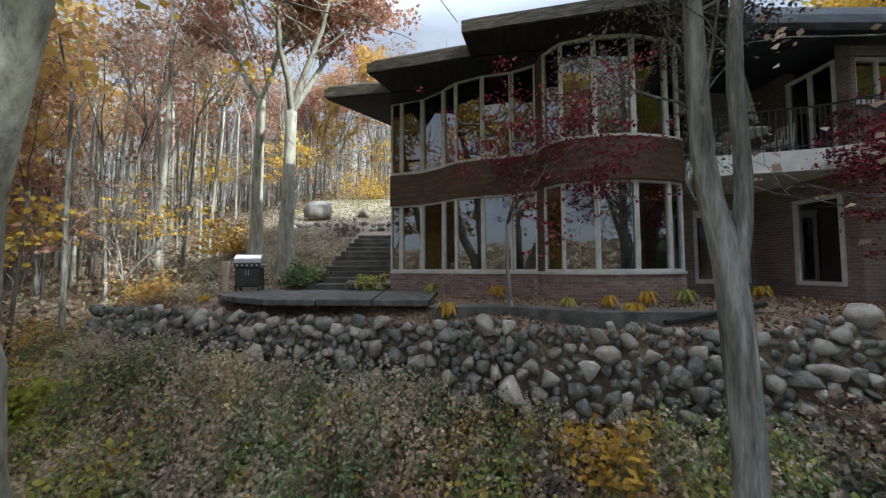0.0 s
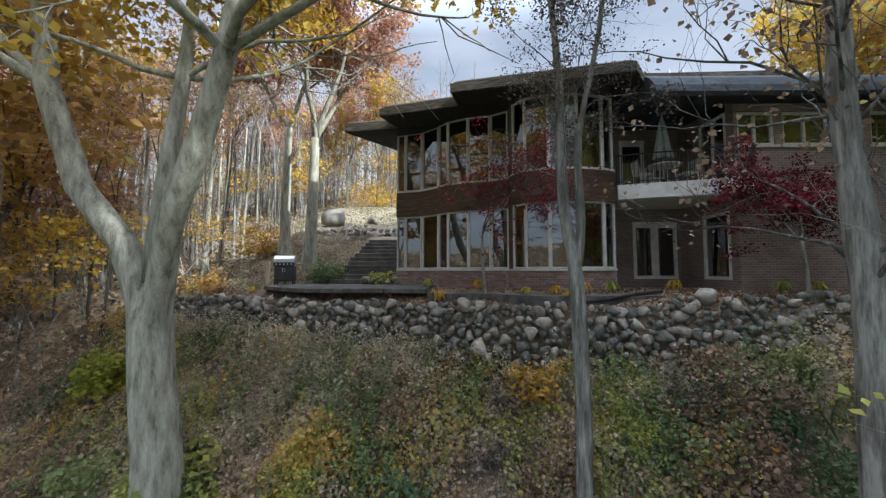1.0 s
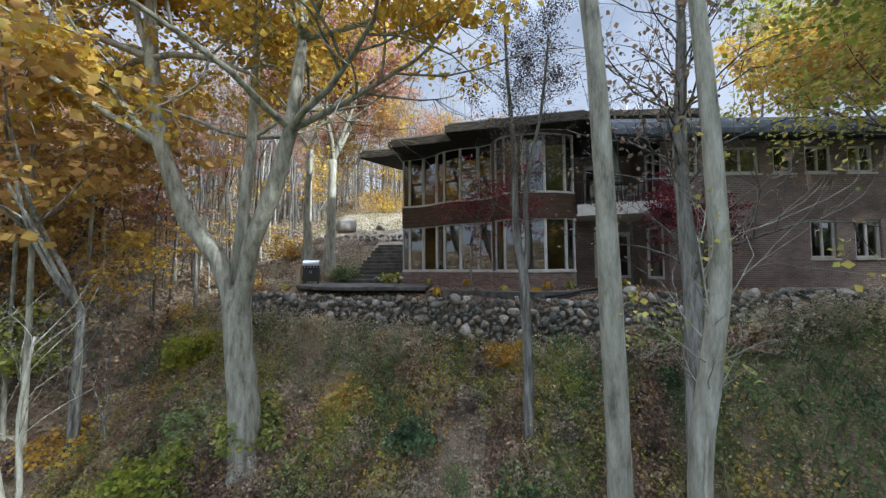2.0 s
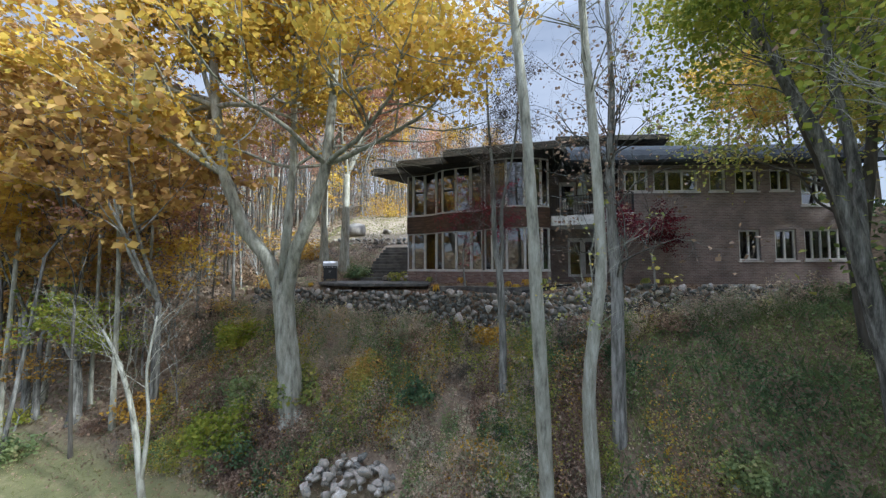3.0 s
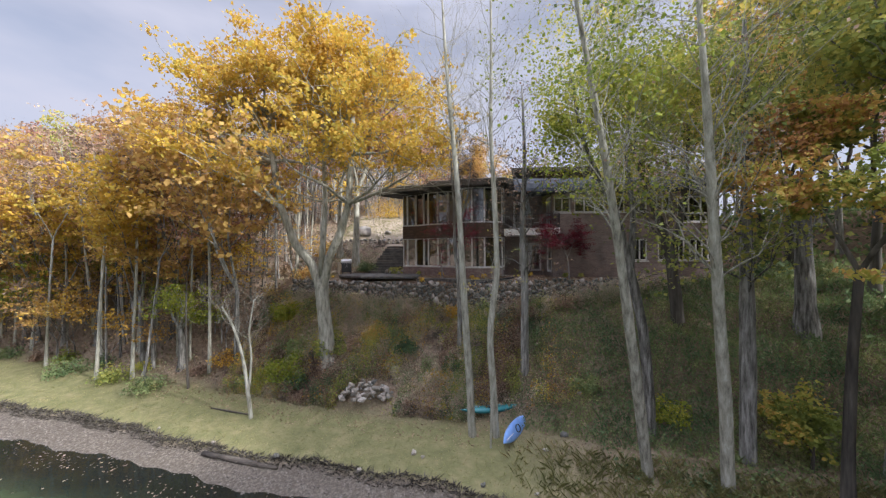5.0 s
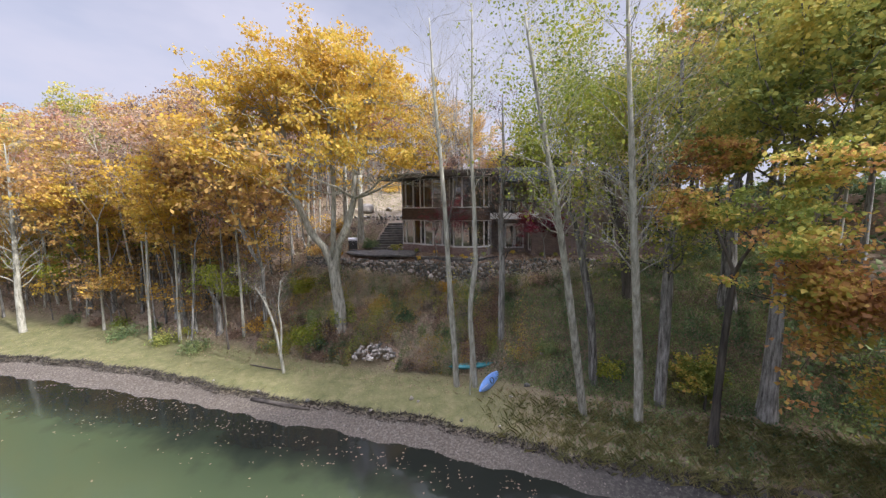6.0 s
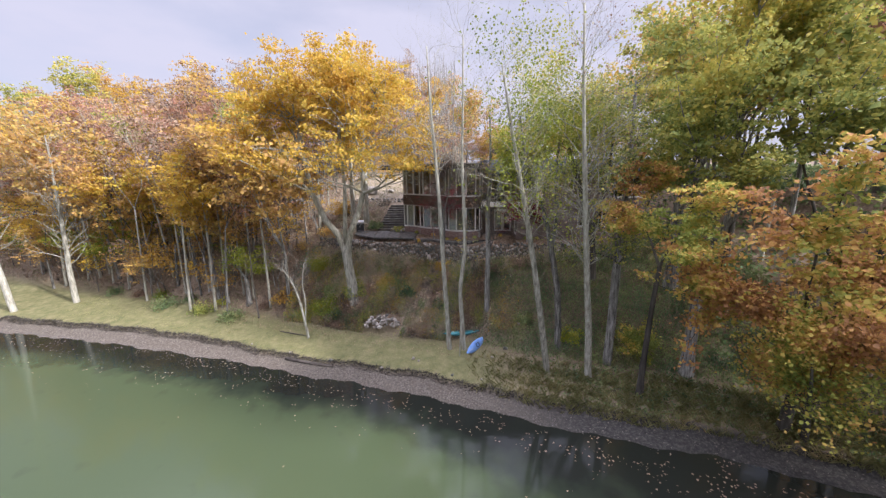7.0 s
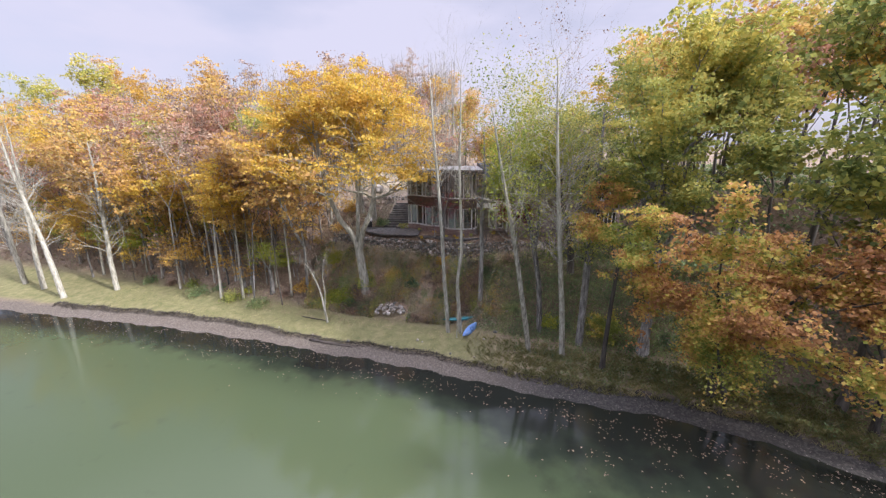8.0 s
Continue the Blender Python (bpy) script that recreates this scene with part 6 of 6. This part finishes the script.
def below_wall(x, y):
    d = shore_gap(x, y)
    return (d > 4.0) & ((x + 2.3) ** 2 + 1.6 * (y - 1.4) ** 2 > 2.6) & ((y < along(WALL_TOP, x) - 0.7) | (x < -9.6)) & (d < 30)


def clumpy(x, y, s=1.0):
    return np.clip(0.6 + 1.1 * wobble(x * 0.85 * s + 3, y * 0.9 * s), 0.15, 1.15)


def leaves_at(name, xy, zmin, zmax, size, material, label, seed, power=1.6, category="undergrowth", layered=0.1):
    rng = np.random.default_rng(seed)
    z = ground_z(xy[:, 0], xy[:, 1]) + zmin + (zmax - zmin) * rng.random(len(xy)) ** power * clumpy(xy[:, 0], xy[:, 1])
    me = leaf_mesh(name, np.stack([xy[:, 0], xy[:, 1], z], 1), size, material, rng, layered)
    return tagged(new(name, me), label, category, kind="stuff")


near = lambda x, y: below_wall(x, y) * clumpy(x, y) * (1 - step01(3.5, 7.5, x)) * np.where(shore_gap(x, y) < 5.5, 0.5, 1)
right = lambda x, y: below_wall(x, y) * step01(3.5, 7.5, x)
leaves_at("underbrush", spread(70000, -11, 7.5, 0, 10, near), 0.01, 0.75, 0.075, M_BRUSH, "tangled brown and olive weeds and brambles covering the slope", 1)
blades("dry_stalks", spread(9000, -12, 7.5, 0, 10, near), 0.36, 0.003, M_BRUSH, "dry upright weed stalks on the slope", 2, 0.22)
leaves_at("green_underbrush", spread(75000, 3.5, 24, -8, 6.5, right), 0.01, 0.6, 0.075, M_BRUSH_GREEN, "dense dark green ground cover on the shaded slope", 3)
blades("green_stalks", spread(12000, 3.5, 24, -8, 6.5, right), 0.42, 0.005, M_BRUSH_GREEN, "green weed stalks on the shaded slope", 4, 0.25)
def patchy(fx, fy, ph):
    return lambda x, y: below_wall(x, y) * (np.sin(fx * x + ph) * np.sin(fy * y + 1.3 * ph) + 0.5 * np.sin(2.3 * fx * x - y + ph) > 0.45) * (1 - step01(5, 9, x))


for k, (mt, fx, fy, ph, sz, cnt, nm, lab) in enumerate((
    (M_LEAF_YELLOW, 0.9, 1.1, 0.4, 0.075, 5000, "yellow_weeds", "patches of yellowed weeds on the slope"),
    (M_LEAF_BROWN, 0.7, 0.9, 2.1, 0.075, 34000, "tan_weeds", "patches of dry tan weeds on the slope"),
    (M_BRUSH_GREEN, 0.8, 0.8, 3.7, 0.075, 18000, "green_weeds", "patches of dark green weeds on the slope"),
    (M_LEAF_ORANGE, 1.1, 0.9, 5.2, 0.075, 6000, "rust_weeds", "patches of rust-coloured weeds on the slope"),
    (M_LEAF_GREEN, 1.0, 1.2, 6.6, 0.075, 7000, "lime_weeds", "patches of yellow-green weeds on the slope"),
)):
    leaves_at(nm, spread(cnt, -11, 9, 0, 10, patchy(fx, fy, ph)), 0.1, 1.0, sz, mt, lab, 60 + k, 1.0)


def leafy_stems(name, xy, height, material, label, seed, per=16, size=0.062):
    """Standing weeds: each a thin leaning stem with leaves all the way up."""
    rng = np.random.default_rng(seed)
    n = len(xy)
    h = height * (0.45 + 0.8 * rng.random(n))
    d = rng.normal(size=(n, 2)) * 0.16
    u = rng.random((n, per)) ** 0.8
    w = 0.035 + 0.07 * (1 - u)
    z = ground_z(xy[:, 0], xy[:, 1])
    c = np.stack([xy[:, :1] + d[:, :1] * u * h[:, None] + rng.normal(size=(n, per)) * w, xy[:, 1:] + d[:, 1:] * u * h[:, None] + rng.normal(size=(n, per)) * w, z[:, None] + u * h[:, None]], 2)
    me = leaf_mesh(name, c.reshape(-1, 3), size, material, rng, 0.1)
    return tagged(new(name, me), label, "undergrowth", kind="stuff")


for k, (mt, fx, fy, ph, hh, cnt, nm, lab) in enumerate((
    (M_BRUSH, 0.5, 0.6, 0.9, 0.8, 4200, "standing_weeds", "standing mixed brown and olive weeds on the slope"),
    (M_LEAF_BROWN, 0.8, 1.0, 1.2, 0.85, 2300, "tan_stems", "dry tan leafy stems standing on the slope"),
    (M_LEAF_GREEN, 0.9, 0.7, 4.4, 0.8, 1900, "green_stems", "yellow-green leafy stems standing on the slope"),
    (M_BRUSH_GREEN, 1.0, 0.9, 2.8, 0.75, 2600, "dark_stems", "dark green leafy stems standing on the slope"),
    (M_LEAF_YELLOW, 1.2, 1.0, 3.3, 0.7, 400, "yellow_stems", "golden-yellow leafy stems standing on the slope"),
)):
    leafy_stems(nm, spread(cnt, -11, 9, 0, 10, patchy(fx, fy, ph)), hh, mt, lab, 80 + k)
foot_zone = lambda x, y: (y < along(WALL_TOP, x) - 0.55) * (y > along(WALL_TOP, x) - 1.5) * clumpy(x, y, 1.7) ** 2
leafy_stems("tall_wall_weeds", spread(1500, -9, 14, 3, 10, lambda x, y: (y < along(WALL_TOP, x) - 0.7) * (y > along(WALL_TOP, x) - 1.6) * clumpy(x, y, 1.7) ** 2), 0.8, M_BRUSH, "tall weeds growing up against the stone wall", 90)
leaves_at("wall_weeds", spread(16000, -10, 15, 3, 10, foot_zone), 0.05, 1.0, 0.06, M_BRUSH, "weeds growing up against the stone wall", 31, 1.2)
woods = lambda x, y: (shore_gap(x, y) > 4.5) * (x < -9.4) * 1.0
leaves_at("forest_undergrowth", spread(52000, -70, -9.4, 2, 36, woods), 0.02, 0.9, 0.15, M_UNDER, "low brown and rust undergrowth on the forest floor", 5)
leaves_at("hill_undergrowth", spread(20000, 20, 50, -20, 34, lambda x, y: (shore_gap(x, y) > 4) * 1.0), 0.02, 1.0, 0.3, M_BRUSH_GREEN, "rough green undergrowth on the wooded hill", 15)
leaves_at("bank_undergrowth", spread(26000, 8, 36, -24, 2, lambda x, y: (shore_gap(x, y) > 0.9) * (shore_gap(x, y) < 9) * (0.3 + 0.7 * step01(8, 13, x))), 0.0, 0.5, 0.11, M_BRUSH_GREEN, "dark green weeds and grass on the shaded bank", 33)
leaves_at("bank_weeds", spread(16000, -9.6, -3.8, 10, 17.2, lambda x, y: ((y > 12.3) & (x < -4.75 + 0.17 * (y - 12)) | (x < -6.9)) * clumpy(x, y, 1.5)), 0.0, 0.55, 0.085, M_BRUSH, "brown and green weeds on the bank beside the steps", 34)
leafy_stems("foot_weeds", spread(1900, -9, 0.5, 4, 10, lambda x, y: (y < along(WALL_TOP, x) - 0.8) * (y > along(WALL_TOP, x) - 2.0) * clumpy(x, y, 1.3) ** 2), 1.0, M_BRUSH, "weeds hiding the foot of the stone wall", 91)
leafy_stems("green_foot_weeds", spread(700, -9, 9, 4, 10, lambda x, y: (y < along(WALL_TOP, x) - 0.75) * (y > along(WALL_TOP, x) - 1.9) * (np.sin(1.9 * x + 1) > 0.2)), 0.95, M_BRUSH_GREEN, "green weeds at the foot of the stone wall", 92)
leaves_at("leaf_litter", spread(50000, -16, 24, -7, 10, lambda x, y: (shore_gap(x, y) > 2.6) * (y < along(WALL_TOP, x) + 1.2) * (0.25 + 0.75 * step01(3.5, 6, shore_gap(x, y)))), 0.005, 0.04, 0.075, M_LEAF_BROWN, "fallen brown leaves lying on the bank", 6, category="leaves")
leaves_at("terrace_litter", spread(9000, -8, 12, 5.2, 9.5, lambda x, y: (y > along(WALL_TOP, x) - 0.3) * 1.0), 0.0, 0.05, 0.07, M_LEAF_BROWN, "fallen leaves and bark mulch above the stone wall", 7, category="leaves")
blades("lawn_grass", spread(40000, -34, 9, -6, 10, lambda x, y: (shore_gap(x, y) > 0.75) * (shore_gap(x, y) < 5.4) * 1.0), 0.07, 0.012, M_GRASS, "short yellow-green lawn grass along the shore", 8, 0.7)
blades("shore_grass", spread(14000, 4, 26, -14, 0, lambda x, y: (shore_gap(x, y) > 0.6) * (shore_gap(x, y) < 3.4) * clumpy(x, y, 2) * step01(3, 10, x)), 0.34, 0.011, M_GRASS, "long drooping grass at the water's edge", 9, 0.6)
blades("edge_sedge", spread(15000, -38, 14, -8, 8, lambda x, y: (shore_gap(x, y) > 0.66) * (shore_gap(x, y) < 0.95) * 1.0), 0.14, 0.02, M_BARK_DARK, "dark roots and turf along the lawn's cut edge", 10, 0.9)
leaves_at("meadow_grass", spread(6000, -10, 0, 17.6, 26, lambda x, y: x * 0 + 1.0), 0.0, 0.1, 0.08, M_GRASS, "sunlit tan grass on the upper lawn", 12)
pb = spread(5200, -36, 26, -15, 8, lambda x, y: (shore_gap(x, y) > -0.4) * (shore_gap(x, y) < 0.72) * (1 - 0.8 * step01(3, 11, x)))
rp_ = np.random.default_rng(14)
PEB = [stone_mesh("pebble", 30 + k, 0.6, 9, detail=0) for k in range(3)]
pv, pf_ = [], []
base_v = [np.array([tuple(v.co) for v in m.vertices]) for m in PEB]
base_f = [np.array([tuple(q.vertices) for q in m.polygons]) for m in PEB]
kk = 0
for i in range(len(pb)):
    j = i % 3
    s_ = 0.03 + 0.10 * rp_.random() ** 3
    a = rp_.random() * 6.28
    r_ = np.array([[math.cos(a), -math.sin(a), 0], [math.sin(a), math.cos(a), 0], [0, 0, 1]])
    zz = float(ground_z(pb[i, 0], pb[i, 1]))
    pv.append(base_v[j] @ r_.T * s_ + np.array([pb[i, 0], pb[i, 1], zz + 0.01])); pf_.append(base_f[j] + kk)
    kk += len(base_v[j])
pm = bpy.data.meshes.new("pebbles")
pm.from_pydata(np.concatenate(pv).tolist(), [], np.concatenate(pf_).tolist())
pm.materials.append(M_PEBBLE)
tagged(new("pebbles", pm), "small grey and tan pebbles along the waterline", "pebbles", kind="stuff")
fl = spread(1500, -40, 26, -24, 6, lambda x, y: (shore_gap(x, y) < -0.3) * (shore_gap(x, y) > -9) * np.exp(shore_gap(x, y) / (1.3 + 1.6 * step01(4, 12, x))) * (clumpy(x, y) > 0.55))
me = leaf_mesh("floating_leaves", np.stack([fl[:, 0], fl[:, 1], np.full(len(fl), WATER + 0.012)], 1), 0.1, M_LEAF_BROWN, rng_u)
co = np.zeros(len(me.vertices) * 3); me.vertices.foreach_get("co", co); co = co.reshape(-1, 3)
co[:, 2] = WATER + 0.012 + (co[:, 2] - WATER) * 0.12
me.vertices.foreach_set("co", co.ravel())
tagged(new("floating_leaves", me), "fallen leaves floating near the bank", "leaves", kind="stuff")
# woods on the far side of the lake
fw = rng_u.uniform((-300, -190), (300, -95), (22000, 2))
fz = np.interp(fw[:, 1], [-190, -95], [3, -6]) + rng_u.random(22000) ** 0.8 * 13
tagged(new("far_woods", leaf_mesh("far_woods", np.stack([fw[:, 0], fw[:, 1], fz], 1), 2.2, M_UNDER, rng_u)), "distant autumn woods across the lake", "woods", kind="stuff")

# bricks of the low walls under the bays
bk = Shape().box(-0.1, 0.1, -0.045, 0.045, -0.0325, 0.0325).mesh("brick", M_BRICK_PIECE)
bmb = bmesh.new(); bmb.from_mesh(bk)
bmesh.ops.bevel(bmb, geom=list(bmb.edges), offset=0.006, segments=1, affect="EDGES")
bmb.to_mesh(bk); bmb.free()
for line, wall in BASES:
    v = [Vector(q) for q in line]
    cum = [0.0]
    for a, b in zip(v, v[1:]):
        cum.append(cum[-1] + (b - a).length)
    for row in range(8):
        s_ = 0.11 + (0.105 if row % 2 else 0.0)
        while s_ < cum[-1] - 0.08:
            i = max(k for k in range(len(cum) - 1) if cum[k] <= s_)
            u = (s_ - cum[i]) / (cum[i + 1] - cum[i])
            q, d = v[i].lerp(v[i + 1], u), (v[i + 1] - v[i]).normalized()
            ob = new("brick", bk)
            ob.parent = wall
            ob.matrix_basis = pose(q.x - d.y * 0.035, q.y + d.x * 0.035, LOW0 - 0.07 - 0.04 - 0.076 * row, 0, 0, math.degrees(math.atan2(d.y, d.x)))
            s_ += 0.211
